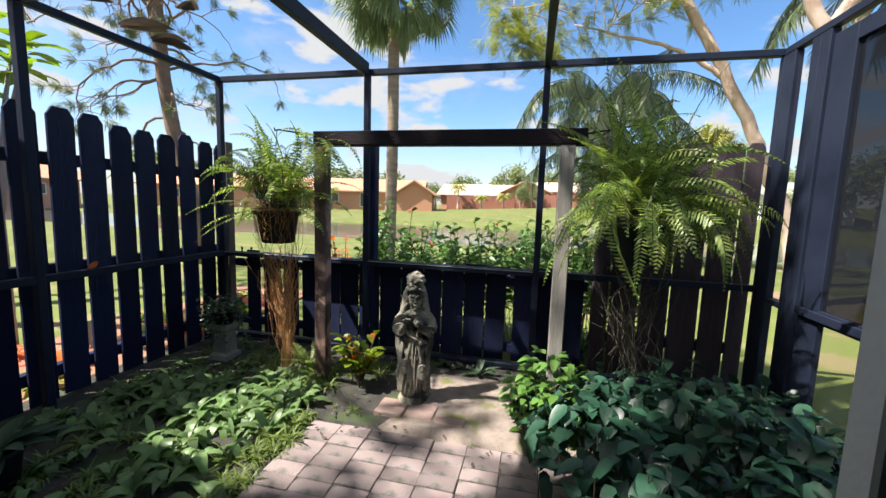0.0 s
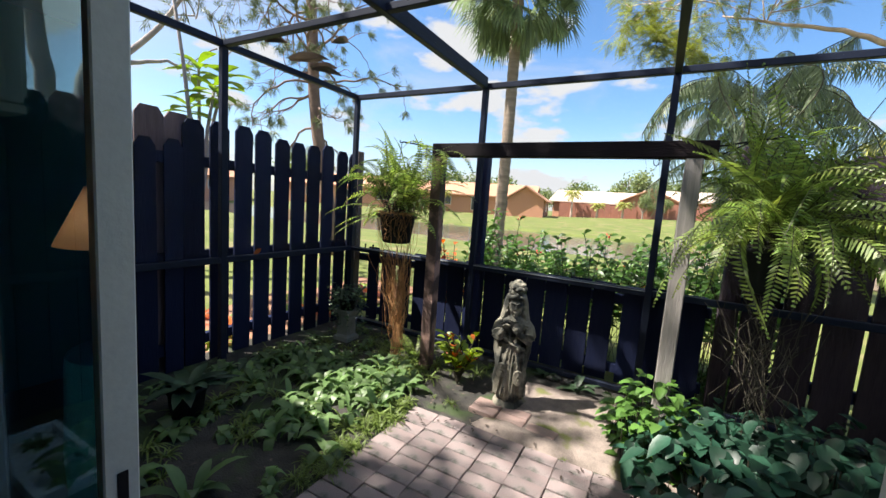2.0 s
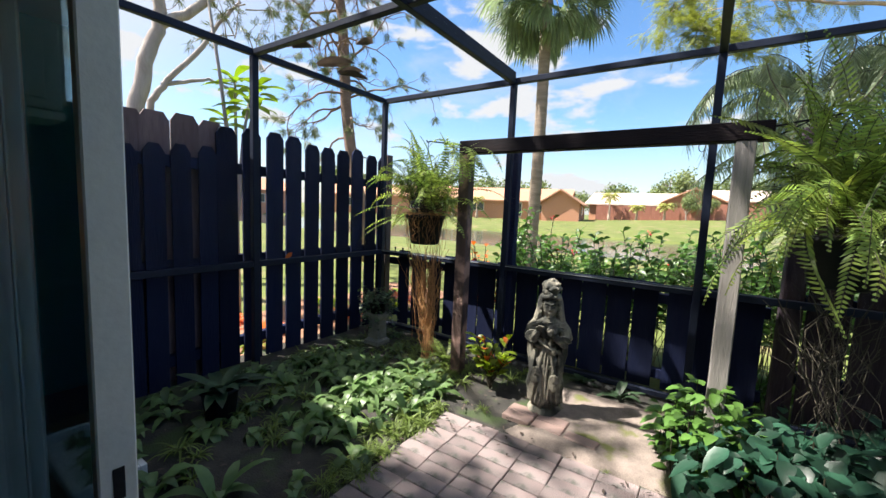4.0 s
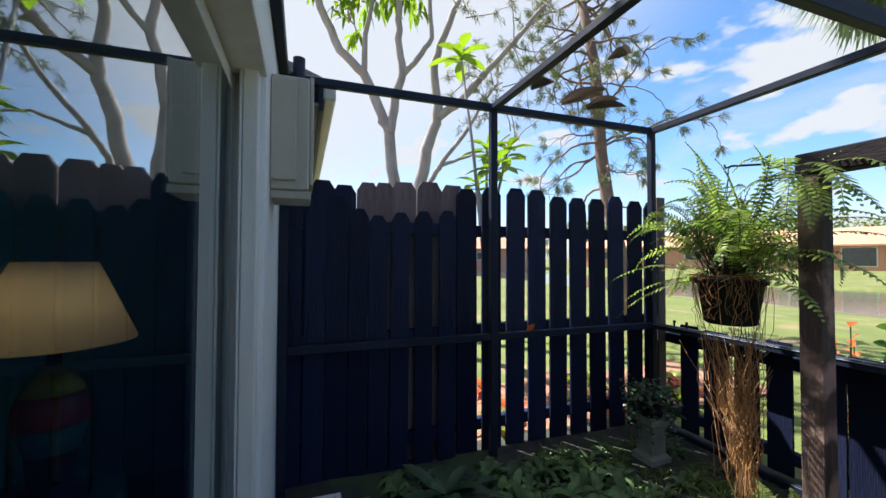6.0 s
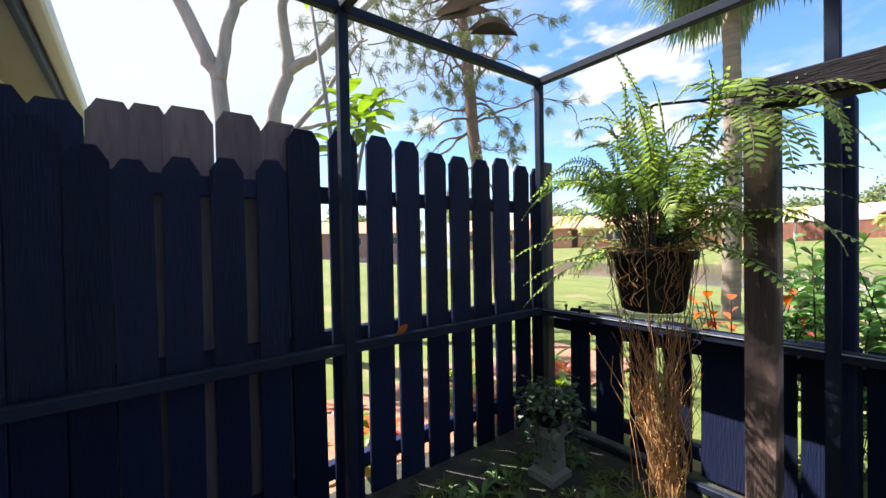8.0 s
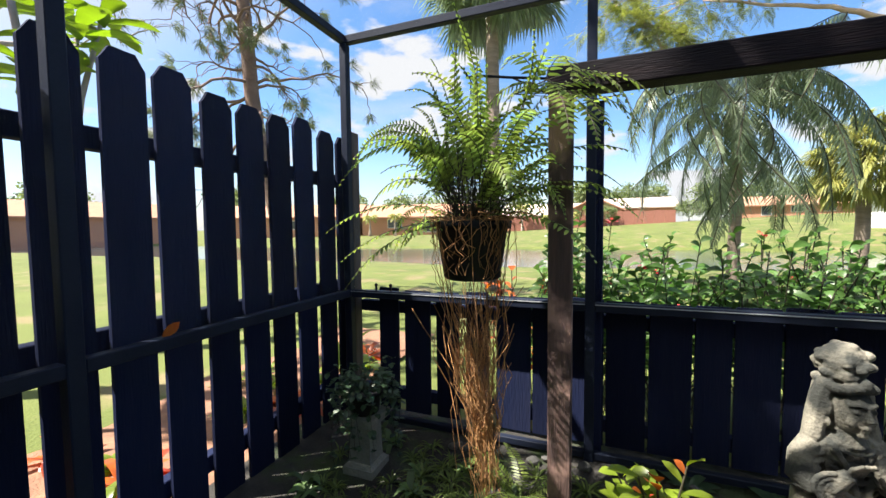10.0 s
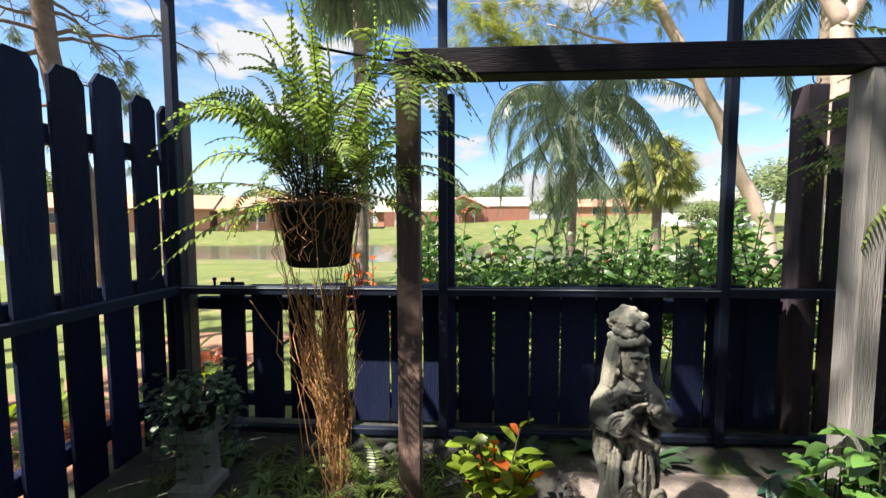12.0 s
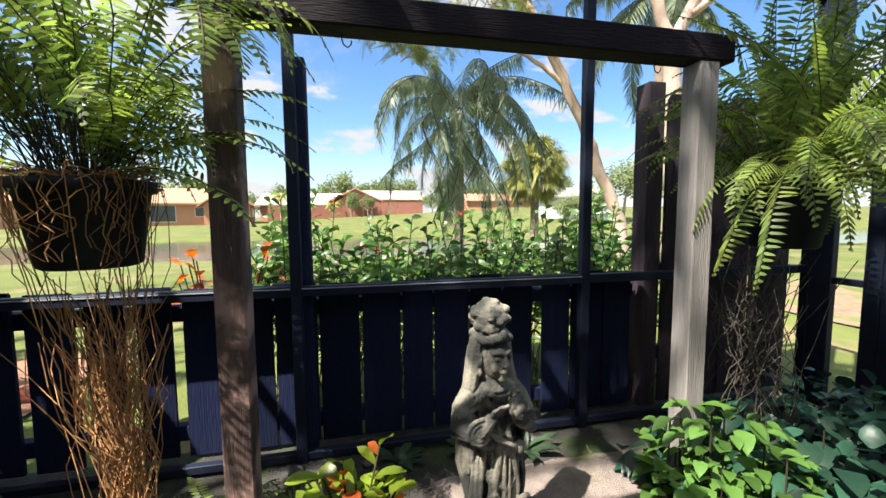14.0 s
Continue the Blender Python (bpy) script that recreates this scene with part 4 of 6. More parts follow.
for sg in (-1, 1):
    tube(bm, [(0.003 + sg * 0.008, -0.084, 0.737), (0.003 + sg * 0.025, -0.082, 0.745), (0.003 + sg * 0.044, -0.062, 0.738)], 0.0055, 6)
    lump((0.003 + sg * 0.024, -0.074, 0.722), 0.013, (1.1, 0.55, 0.5), 10)
    lump((0.003 + sg * 0.03, -0.064, 0.692), 0.02, (0.9, 0.6, 0.9), 10)
for k in range(17):
    a = 2 * math.pi * k / 17
    lump((0.003 + 0.062 * math.cos(a), 0.0 + 0.066 * math.sin(a), 0.783 + 0.006 * math.sin(3 * a)), 0.019, (1.1, 1.1, 0.85), 10)
lump((0.003, 0.006, 0.852), 0.066, (1, 1, 1.1), 18)
rh = random.Random(4)
for k in range(34):
    d = ball_dir(rh, -0.5)
    lump((0.003 + d.x * 0.060, 0.006 + d.y * 0.060, 0.852 + d.z * 0.066), rh.uniform(0.017, 0.025), (1, 1, 0.75), 10)
lump((0.003, -0.075, 0.80), 0.018, (1, 0.8, 1.2), 8)
for sg in (-1, 1):
    tube(bm, [(sg * 0.056, 0.0, 0.785), (sg * 0.07, 0.004, 0.74), (sg * 0.078, 0.006, 0.68), (sg * 0.095, 0.0, 0.61), (sg * 0.118, 0.01, 0.55)], [0.026, 0.03, 0.032, 0.03, 0.018], 8)
    lump((sg * 0.064, -0.018, 0.715), 0.017, (0.6, 1, 1.7), 8)
    lump((sg * 0.066, -0.022, 0.672), 0.014, (0.6, 1, 1), 8)
    tube(bm, [(sg * 0.095, 0.0, 0.585), (sg * 0.128, -0.005, 0.53), (sg * 0.14, -0.02, 0.465), (sg * 0.118, -0.055, 0.435)], [0.036, 0.042, 0.05, 0.042], 10)
    for q in range(5):
        z = 0.56 - 0.028 * q
        tube(bm, [(sg * (0.09 + 0.006 * q), -0.046, z), (sg * (0.135 + 0.006 * q), -0.036 - 0.004 * q, z - 0.018), (sg * (0.165 + 0.004 * q), -0.004, z - 0.025)], 0.0065, 6)
    for q in range(4):
        tube(bm, [(sg * (0.10 + 0.011 * q), -0.05 + 0.012 * q, 0.46 - 0.01 * q), (sg * (0.122 + 0.006 * q), -0.055 + 0.014 * q, 0.40), (sg * (0.115 + 0.004 * q), -0.045 + 0.014 * q, 0.33 - 0.02 * q)], [0.012, 0.014, 0.006], 6)
    tube(bm, [(sg * 0.135, -0.01, 0.45), (sg * 0.14, 0.0, 0.34), (sg * 0.108, -0.02, 0.25), (sg * 0.125, -0.02, 0.18), (sg * 0.10, -0.03, 0.09)], [0.024, 0.02, 0.022, 0.026, 0.012], 8)
    tube(bm, [(sg * 0.07, -0.055, 0.585), (sg * 0.045, -0.075, 0.52), (sg * 0.02, -0.078, 0.44), (sg * 0.03, -0.09, 0.36), (sg * 0.058, -0.088, 0.27), (sg * 0.03, -0.09, 0.15)], [0.012, 0.013, 0.011, 0.015, 0.017, 0.012], 6)
    tube(bm, [(sg * 0.1, -0.03, 0.36), (sg * 0.06, -0.085, 0.30), (0.0, -0.098, 0.275)], [0.012, 0.014, 0.012], 6)
# carved swirls on the sleeves and the hem
for cx, cy, cz, rad in ((-0.118, -0.072, 0.475, 0.05), (0.125, -0.066, 0.45, 0.042), (-0.075, -0.085, 0.245, 0.035), (0.07, -0.088, 0.215, 0.036)):
    for q in (1.0, 0.66, 0.32):
        tube(bm, [(cx + rad * q * math.cos(b), cy - 0.033 + 0.25 * abs(rad * q * math.cos(b)), cz + rad * q * math.sin(b)) for b in [0.5 * k for k in range(12)]], 0.0095, 6)
# one hand raised with curled fingers, the other holding a flower
tube(bm, [(-0.118, -0.05, 0.44), (-0.105, -0.09, 0.475), (-0.075, -0.115, 0.53)], [0.04, 0.034, 0.02], 10)
for q in range(4):
    tube(bm, [(-0.085 + 0.012 * q, -0.118, 0.53), (-0.088 + 0.014 * q, -0.135, 0.565), (-0.07 + 0.012 * q, -0.148, 0.585), (-0.058 + 0.01 * q, -0.145, 0.57)], [0.009, 0.008, 0.007, 0.006], 6)
tube(bm, [(0.118, -0.05, 0.44), (0.08, -0.09, 0.46), (0.035, -0.11, 0.50)], [0.04, 0.032, 0.022], 10)
for k in range(8):
    a = 2 * math.pi * k / 8
    lump((0.03 + 0.024 * math.cos(a), -0.125 + 0.010 * math.sin(a), 0.545 + 0.026 * math.sin(a)), 0.022, (0.9, 0.6, 1.3), 8)
lump((0.03, -0.135, 0.545), 0.02, (1, 0.8, 1), 8)
lump((0.045, -0.118, 0.50), 0.024, (0.9, 0.6, 1.5), 8)
for r, z in ((0.052, 0.612), (0.068, 0.595)):
    pts = [(r * math.cos(a), -0.012 + r * 0.98 * math.sin(a), z - 0.02 * max(0, -math.sin(a))) for a in [math.pi + math.pi * k / 12 for k in range(13)]]
    tube(bm, pts, 0.006, 6)
pts = [(0.097 * math.cos(a), 0.078 * math.sin(a), 0.378) for a in [2 * math.pi * k / 24 for k in range(25)]]
tube(bm, pts, 0.011, 6)
lump((0.0, -0.086, 0.372), 0.022, (1, 0.6, 1), 8)
for k in range(6):
    lump((-0.06 + 0.022 * k, -0.08, 0.115 - 0.012 * (k % 3)), 0.02, (0.7, 0.8, 1.6), 8)
rs = random.Random(9)
for k in range(22):
    a = math.pi + math.pi * (k + 0.5) / 22
    pts = []
    for q in range(7):
        z = 0.37 - 0.045 * q
        w = 0.1 + 0.012 * math.sin(9 * z + k) + 0.012 * (q / 6)
        b = a + 0.16 * math.sin(7 * z + 0.8 * k)
        pts.append((w * 1.08 * math.cos(b), w * 0.86 * math.sin(b) - 0.004, z))
    tube(bm, pts, [0.004, 0.007, 0.008, 0.009, 0.009, 0.008, 0.005], 6)
for k in range(5):
    z = 0.55 - 0.03 * k
    tube(bm, [(0.075 * math.cos(b), -0.045 - 0.028 * math.sin(-b), z - 0.02 * math.sin(-b)) for b in [-math.pi * q / 8 for q in range(9)]], 0.0065, 6)
# a slanting sash with a round knot, and two ribbons that hang from it
tube(bm, [(-0.098, -0.055, 0.47), (-0.05, -0.102, 0.43), (0.01, -0.112, 0.39), (0.07, -0.098, 0.365), (0.1, -0.06, 0.36)], [0.009, 0.012, 0.012, 0.012, 0.009], 8)
lump((0.055, -0.108, 0.372), 0.021, (1, 0.7, 1), 10)
for sg in (-1, 1):
    for q in range(3):
        x0 = sg * (0.088 + 0.013 * q)
        tube(bm, [(x0, -0.072 + 0.012 * q, 0.36), (x0 + sg * 0.014, -0.078 + 0.012 * q, 0.27), (x0 - sg * 0.008, -0.085 + 0.012 * q, 0.18), (x0 + sg * 0.012, -0.08 + 0.012 * q, 0.10)], [0.006, 0.0085, 0.0085, 0.006], 6)
zs = ((-0.1, -0.1), (0.0, -0.045), (0.08, 0.06), (0.378, 0.475), (0.56, 0.622), (0.655, 0.69), (0.783, 0.82), (0.94, 0.955), (1.0, 1.0))
for v in bm.verts:
    for (a, b), (c, d) in zip(zs, zs[1:]):
        if a <= v.co.z < c:
            v.co.z = b + (d - b) * (v.co.z - a) / (c - a)
            break
bmesh.ops.scale(bm, vec=(0.86, 0.93, 1.0), verts=bm.verts)
statue = finish("garden_statue", bm, M_STATUE, smooth=True)
statue.matrix_basis = pose(-0.40, 3.04, 0.02, 0, 0, 17)
rm = statue.modifiers.new("fuse", "REMESH")
rm.mode, rm.voxel_size, rm.use_smooth_shade = "VOXEL", 0.0032, True
tagged(statue, "weathered cast stone robed figure with a topknot", "statue")
M_SLAB = mat("pink_brick", (0.40, 0.27, 0.235), (0.27, 0.2, 0.18), 0.9, 6, 120, 0.8, rand=0.2)
for x, y, rz in ((-0.50, 2.83, -4), (-0.29, 2.815, -3), (-0.075, 2.80, -6), (-0.50, 2.93, -4), (-0.29, 2.917, -3)):
    sl = finish("loose_brick", box((-0.1, -0.047, -0.04), (0.1, 0.047, 0.0), 0.006), M_SLAB)
    sl.matrix_basis = pose(x, y, 0.036, 1, -1, rz)
    tagged(sl, "pink concrete brick half sunk in sand by the statue", "brick", "bricks by the statue")

# ---- planter pedestal with ivy ----
pl = empty("ivy_planter", (-2.26, 3.32, 0.0), "mossy concrete pedestal with a pot of trailing ivy", "planter")
bm = bmesh.new()
for z0, z1, w0, w1 in ((0.0, 0.045, .09, .09), (0.045, 0.065, .084, .07), (0.065, 0.25, .066, .060), (0.25, 0.28, .066, .092), (0.28, 0.32, .098, .098)):
    vs = [bm.verts.new((-2.26 + sx * w, 3.32 + sy * w, z)) for z, w in ((z0, w0), (z1, w1)) for sx, sy in ((-1, -1), (1, -1), (1, 1), (-1, 1))]
    for f in ((3, 2, 1, 0), (4, 5, 6, 7), (0, 1, 5, 4), (1, 2, 6, 5), (2, 3, 7, 6), (3, 0, 4, 7)):
        bm.faces.new([vs[i] for i in f])
part("pedestal", bm, M_CONC, pl, "mossy grey concrete pedestal")
part("pot", pot_mesh((-2.26, 3.32), 0.321, 0.44, 0.075, 0.095), M_BLACK, pl, "dark pot", True)
rng = random.Random(8)
L, vines = Leaves(), []
for i in range(38):
    a = rng.uniform(0, 6.28)
    p = Vector((-2.26 + 0.05 * math.cos(a), 3.32 + 0.05 * math.sin(a), 0.44))
    pts = [p.copy()]
    drop = rng.uniform(0.05, 0.3) if i % 3 else rng.uniform(0.4, 0.75)
    rise = rng.uniform(0.03, 0.16)
    n = 9
    for k in range(1, n + 1):
        s = k / n
        rr = 0.05 + 0.12 * min(1, s * 2.2) + rng.uniform(-0.01, 0.02)
        z = 0.44 + rise * math.sin(min(1, s * 2) * math.pi * 0.7) - drop * max(0, s - 0.3)
        p = Vector((-2.26 + rr * math.cos(a + 0.3 * s), 3.32 + rr * math.sin(a + 0.3 * s), max(0.02, z)))
        pts.append(p)
        for q in range(2):
            d = ball_dir(rng, -0.4)
            L.blade(p, d, Vector((0, 0, 1)), rng.uniform(0.022, 0.042), rng.uniform(0.022, 0.036), 0.3, 3)
    vines.append(pts)
L.make("ivy_leaves", L_IVY, pl, "small dark ivy leaves")
stems(vines, 0.0012, "ivy_vines", M_STEM, pl)

# ---- croton ----
def croton(at, hgt, seed, n, name_label, spread=0.16, red=0.35):
    rng = random.Random(seed)
    c = empty("croton", at, name_label, "shrub", "croton shrubs")
    G, R, tw = Leaves(), Leaves(), []
    for i in range(n):
        a = rng.uniform(0, 6.28)
        top = Vector((at[0] + spread * rng.uniform(0.1, 1) * math.cos(a), at[1] + spread * rng.uniform(0.1, 1) * math.sin(a), at[2] + hgt * rng.uniform(0.45, 1)))
        tw.append([Vector(at), Vector(at).lerp(top, 0.5) + Vector((0, 0, 0.03)), top])
        for k in range(7):
            p = Vector(at).lerp(top, 0.5 + 0.5 * k / 6)
            b = rng.uniform(0, 6.28)
            (R if rng.random() < red * (0.4 + (top.z - at[2]) / hgt) else G).blade(p, Vector((math.cos(b), math.sin(b), rng.uniform(0.2, 1.6))), Vector((0, 0, 1)), rng.uniform(0.07, 0.125), rng.uniform(0.04, 0.06), 0.25, 5, belly=0.62)
    G.make("green_leaves", L_CROTON, c, "glossy yellow-green leaves")
    R.make("orange_leaves", L_CROTON_R, c, "orange and red leaves")
    stems(tw, 0.004, "twig", M_STEM, c, sides=5)


croton((-0.86, 3.12, 0.0), 0.44, 5, 15, "croton shrub with yellow-green and orange leaves", red=0.07)
croton((-1.66, 4.45, -0.05), 1.12, 6, 22, "orange croton shrub behind the screen rail", 0.3, 0.8)

# ---- leafy bed under the grey post ----
rng = random.Random(14)


L_BED = leafmat("bed_leaf", (0.025, 0.075, 0.045), 0.6, 0.4, 0.2)


def bush(name, label, cat, pts_fn, n, lmin, lmax, wk, material, stem_n=0):
    b = empty(name, pts_fn(rng)[0] * 0 + Vector(pts_fn(rng)[0]), label, cat)
    b.location.z = 0.0
    L, tw = Leaves(), []
    for i in range(n):
        p, out = pts_fn(rng)
        d = (out + ball_dir(rng) * 0.7).normalized()
        ln = rng.uniform(lmin, lmax)
        L.blade(p, d, Vector((0, 0, 1)), ln, ln * wk * rng.uniform(0.85, 1.1), 0.35, 4, fold=0.3, belly=0.32)
        if i % 5 == 0:
            tw.append([Vector((p.x * 0.97 + 0.03, p.y, 0.0)), Vector((p.x, p.y, p.z * 0.5)), p])
    L.make("leaves", material, b)
    stems(tw, 0.003, "stalk", M_STEM, b, sides=4)


def low_bed(rng):
    while True:
        x, y = rng.uniform(0.38, 2.0), rng.uniform(1.55, 3.4)
        if x < 0.62 and y < 2.25:
            continue
        if x < 0.5 and y < 2.6:
            continue
        top = 0.16 + 0.26 * min(1, (x - 0.38) / 0.5) + 0.16 * noise.noise(Vector((x * 2.4, y * 2.4, 3)))
        if y > 3.0:
            top *= 0.8
        z = top * rng.uniform(0.35, 1.0) ** 0.6
        return Vector((x, y, max(0.03, z))), Vector((rng.uniform(-0.9, 0.5), rng.uniform(-1.0, 0.3), rng.uniform(-0.5, 0.4)))


bush("arrowhead_bed", "dense bed of dark green arrowhead leaves on the ground", "ground cover", low_bed, 1150, 0.08, 0.15, 0.62, L_BED)


def climb(rng):
    a = rng.uniform(0, 6.28)
    r = 0.26 * rng.random() ** 0.5
    z = rng.uniform(0.04, 0.53) * (1 - 0.5 * (r / 0.26) ** 2)
    return Vector((0.55 + r * math.cos(a), 3.0 + r * math.sin(a) * 1.2, z)), Vector((math.cos(a) - 0.3, math.sin(a) - 0.4, 0.35))


bush("pothos_clump", "bright green pothos climbing the grey post", "plant", climb, 330, 0.05, 0.10, 0.74, L_POTHOS)

# ---- garden bed plants ----
def rosette(at, n, ln, wd, seed, label, material, up=0.9, droop=0.5, name="leafy_plant", cat="plant", group="", n_seg=5, belly=0.5):
    rng = random.Random(seed)
    L = Leaves()
    for i in range(n):
        a = 2.4 * i + rng.uniform(-0.4, 0.4)
        l2 = ln * rng.uniform(0.6, 1.1)
        L.blade(Vector(at) + Vector((rng.gauss(0, 0.012), rng.gauss(0, 0.012), 0)), Vector((math.cos(a), math.sin(a), up * rng.uniform(0.5, 1.5))), Vector((0, 0, 1)), l2, wd * rng.uniform(0.8, 1.15), droop * rng.uniform(0.6, 1.4), n_seg, belly=belly)
    o = L.make(name, material)
    # origin at the plant's foot
    o.data.transform(Matrix.Translation(-Vector(at)))
    o.location = at
    return tagged(o, label, cat, group)


rng = random.Random(77)
protos = [rosette((-1.5, 2.2, 0.0), 8, 0.31, 0.052, 100 + i, "low plant with broad pointed green leaves", L_GARDEN, 1.5, 0.85, group="bed plants", belly=0.45) for i in range(4)]
grassp = [rosette((-1.2, 2.6, 0.0), 22, 0.25, 0.013, 200 + i, "tuft of narrow arching strap leaves", L_GRASS, 1.2, 0.8, "strap_leaf_tuft", "grass tuft", "strap leaf tufts", 5, 0.3) for i in range(3)]
protos += [rosette((-1.7, 2.4, 0.0), 7, 0.38, 0.056, 150 + i, "taller plant with upright pointed green leaves", L_GARDEN, 1.7, 0.7, group="bed plants", belly=0.4) for i in range(3)]
for i in range(104):
    x, y = (rng.uniform(-2.5, -1.15), rng.triangular(2.0, 3.1, 2.7)) if i < 78 else (rng.uniform(-2.6, -0.95), rng.uniform(1.0, 2.3))
    if x > -1.12 and y < 2.75 and rng.random() < 0.6:
        continue
    if (x + 1.62) ** 2 + (y - 1.62) ** 2 < 0.09:
        continue
    p = rng.choice(protos)
    s = rng.uniform(0.5, 1.2)
    o = copy_thing(p, pose(x, y, 0.0, rng.uniform(-8, 8), rng.uniform(-8, 8), rng.uniform(0, 360)))
    o.scale = (s, s, s)
for i in range(70):
    k = rng.random()
    if k < 0.35:
        x, y = rng.gauss(-1.25, 0.12), rng.gauss(2.95, 0.14)
    elif k < 0.6:
        x, y = rng.gauss(-1.02, 0.08), rng.uniform(1.7, 2.7)
    elif k < 0.8:
        x, y = rng.uniform(-2.2, -1.1), rng.uniform(1.2, 2.2)
    else:
        x, y = rng.uniform(-2.0, -0.7), rng.uniform(3.0, 3.6)
    o = copy_thing(rng.choice(grassp), pose(x, y, 0.0, 0, 0, rng.uniform(0, 360)))
    s = rng.uniform(0.6, 1.0)
    o.scale = (s, s, s)
for i in range(115):
    x, y = rng.uniform(-2.6, -1.35), rng.uniform(2.5, 3.65)
    if (x + 2.26) ** 2 + (y - 3.32) ** 2 < 0.03:
        continue
    o = copy_thing(rng.choice(grassp + protos[:1]), pose(x, y, 0.0, 0, 0, rng.uniform(0, 360)))
    s = rng.uniform(0.4, 0.75)
    o.scale = (s, s, s)
fine = [rosette((-1.0, 2.0, 0.0), 26, 0.15, 0.006, 260 + i, "small tuft of sunlit yellow-green grass", L_GRASS, 1.4, 0.7, "grass_tuft", "grass tuft", "grass tufts by the pavers", 4, 0.3) for i in range(3)]
for i in range(64):
    k = rng.random()
    x, y = (rng.gauss(-1.02, 0.05), rng.uniform(1.6, 2.65)) if k < 0.75 else (rng.uniform(-1.0, 0.4), rng.uniform(2.62, 2.9))
    o = copy_thing(rng.choice(fine), pose(x, y, 0.0, 0, 0, rng.uniform(0, 360)))
    s = rng.uniform(0.5, 1.1) if k < 0.75 else rng.uniform(0.25, 0.5)
    o.scale = (s, s, s)
shoots = [rosette((-1.5, 2.0, 0.0), 5, 0.30, 0.052, 270 + i, "single upright shoot with pointed glossy green leaves", L_GARDEN, 2.4, 0.9, "leafy_shoot", "plant", "upright shoots", 6, 0.5) for i in range(3)]
for i in range(34):
    x, y = rng.uniform(-2.3, -1.1), rng.uniform(1.5, 2.9)
    o = copy_thing(rng.choice(shoots), pose(x, y, 0.0, rng.uniform(-12, 12), rng.uniform(-12, 12), rng.uniform(0, 360)))
    s = rng.uniform(0.7, 1.25)
    o.scale = (s, s, s)
tagged(finish("plant_pot", pot_mesh((-2.08, 1.66), 0.0, 0.2, 0.09, 0.115), M_BLACK, smooth=True), "black plastic pot of a broad-leaved plant on the soil", "pot")
rosette((-2.08, 1.66, 0.17), 19, 0.34, 0.075, 300, "broad-leaved dark green plant in a black pot", L_IVY, 0.75, 0.45)
rosette((-2.35, 2.2, 0.0), 12, 0.32, 0.06, 301, "low plant with long broad dark leaves", L_IVY, 0.8, 0.5)
for x, y, s in ((0.05, 2.78, 0.32), (0.28, 2.95, 0.3), (-0.1, 3.35, 0.4), (0.3, 3.5, 0.5), (-0.75, 2.8, 0.5)):
    o = copy_thing(grassp[0], pose(x, y, 0.0, 0, 0, x * 500))
    o.scale = (s, s, s)
# dark low growth at the foot of the back fence
rosette((-0.65, 3.68, 0.0), 12, 0.2, 0.05, 302, "low dark leafy plant at the fence foot", L_IVY, 0.8, 0.5)
rosette((0.0, 3.62, 0.0), 12, 0.22, 0.05, 303, "low dark leafy plant at the fence foot", L_IVY, 0.9, 0.5)
rosette((-0.3, 3.72, 0.0), 10, 0.2, 0.05, 304, "low dark leafy plant at the fence foot", L_IVY, 0.9, 0.5)
L, ribs = Leaves(), []
sf = empty("small_fern", (-1.42, 3.35, 0.0), "small ladder fern on the ground by the post", "fern")
for i in range(12):
    a = rng.uniform(0, 6.28)
    pts = L.frond(Vector((-1.42, 3.35, 0.0)), Vector((math.cos(a), math.sin(a), 1.2)), 0.34, 1.1, 0.05, 22, 0.011, rng=rng)
    ribs.append(pts[::3])
L.make("fronds", L_FERN, sf, smooth=False)
stems(ribs, 0.0015, "ribs", M_STEM, sf)
# white tray frame by the wall
bm = bmesh.new()
for lo, hi in (((-2.5, 0.88, 0.0), (-1.80, 0.91, 0.06)), ((-2.5, 1.13, 0.0), (-1.80, 1.16, 0.06)), ((-2.5, 0.91, 0.0), (-2.47, 1.13, 0.06)), ((-1.83, 0.91, 0.0), (-1.80, 1.13, 0.06)), ((-2.47, 0.91, 0.0), (-1.83, 1.13, 0.015))):
    box(lo, hi, 0.003, bm)
tagged(finish("plant_tray", bm, M_WHITE), "white rectangular plastic tray on the soil", "tray")

# stones along the foot of the back fence
M_STONE = mat("grey_stone", (0.13, 0.125, 0.115), (0.07, 0.07, 0.065), 0.9, 12, 80, 0.6, rand=0.3)
stone_me = []
for k in range(3):
    bm = bmesh.new()
    bmesh.ops.create_icosphere(bm, subdivisions=2, radius=0.035)
    for v in bm.verts:
        v.co *= 1 + 0.3 * noise.noise(v.co * 30 + Vector((k * 7, 0, 0)))
        v.co.z *= 0.65
    me = bpy.data.meshes.new("stone")
    bm.to_mesh(me)
    bm.free()
    me.materials.append(M_STONE)
    stone_me.append(me)
for i in range(22):
    o = new("garden_stone", stone_me[i % 3])
    o.matrix_basis = pose(rng.uniform(-1.9, 0.35), rng.uniform(3.66, 3.76), 0.018, rng.uniform(-20, 20), rng.uniform(-20, 20), rng.uniform(0, 360)) @ Matrix.Scale(rng.uniform(0.4, 1.1), 4)
    tagged(o, "small rounded grey stone at the fence foot", "stone", "stones along the fence")

# litter: dead leaves
L = Leaves()
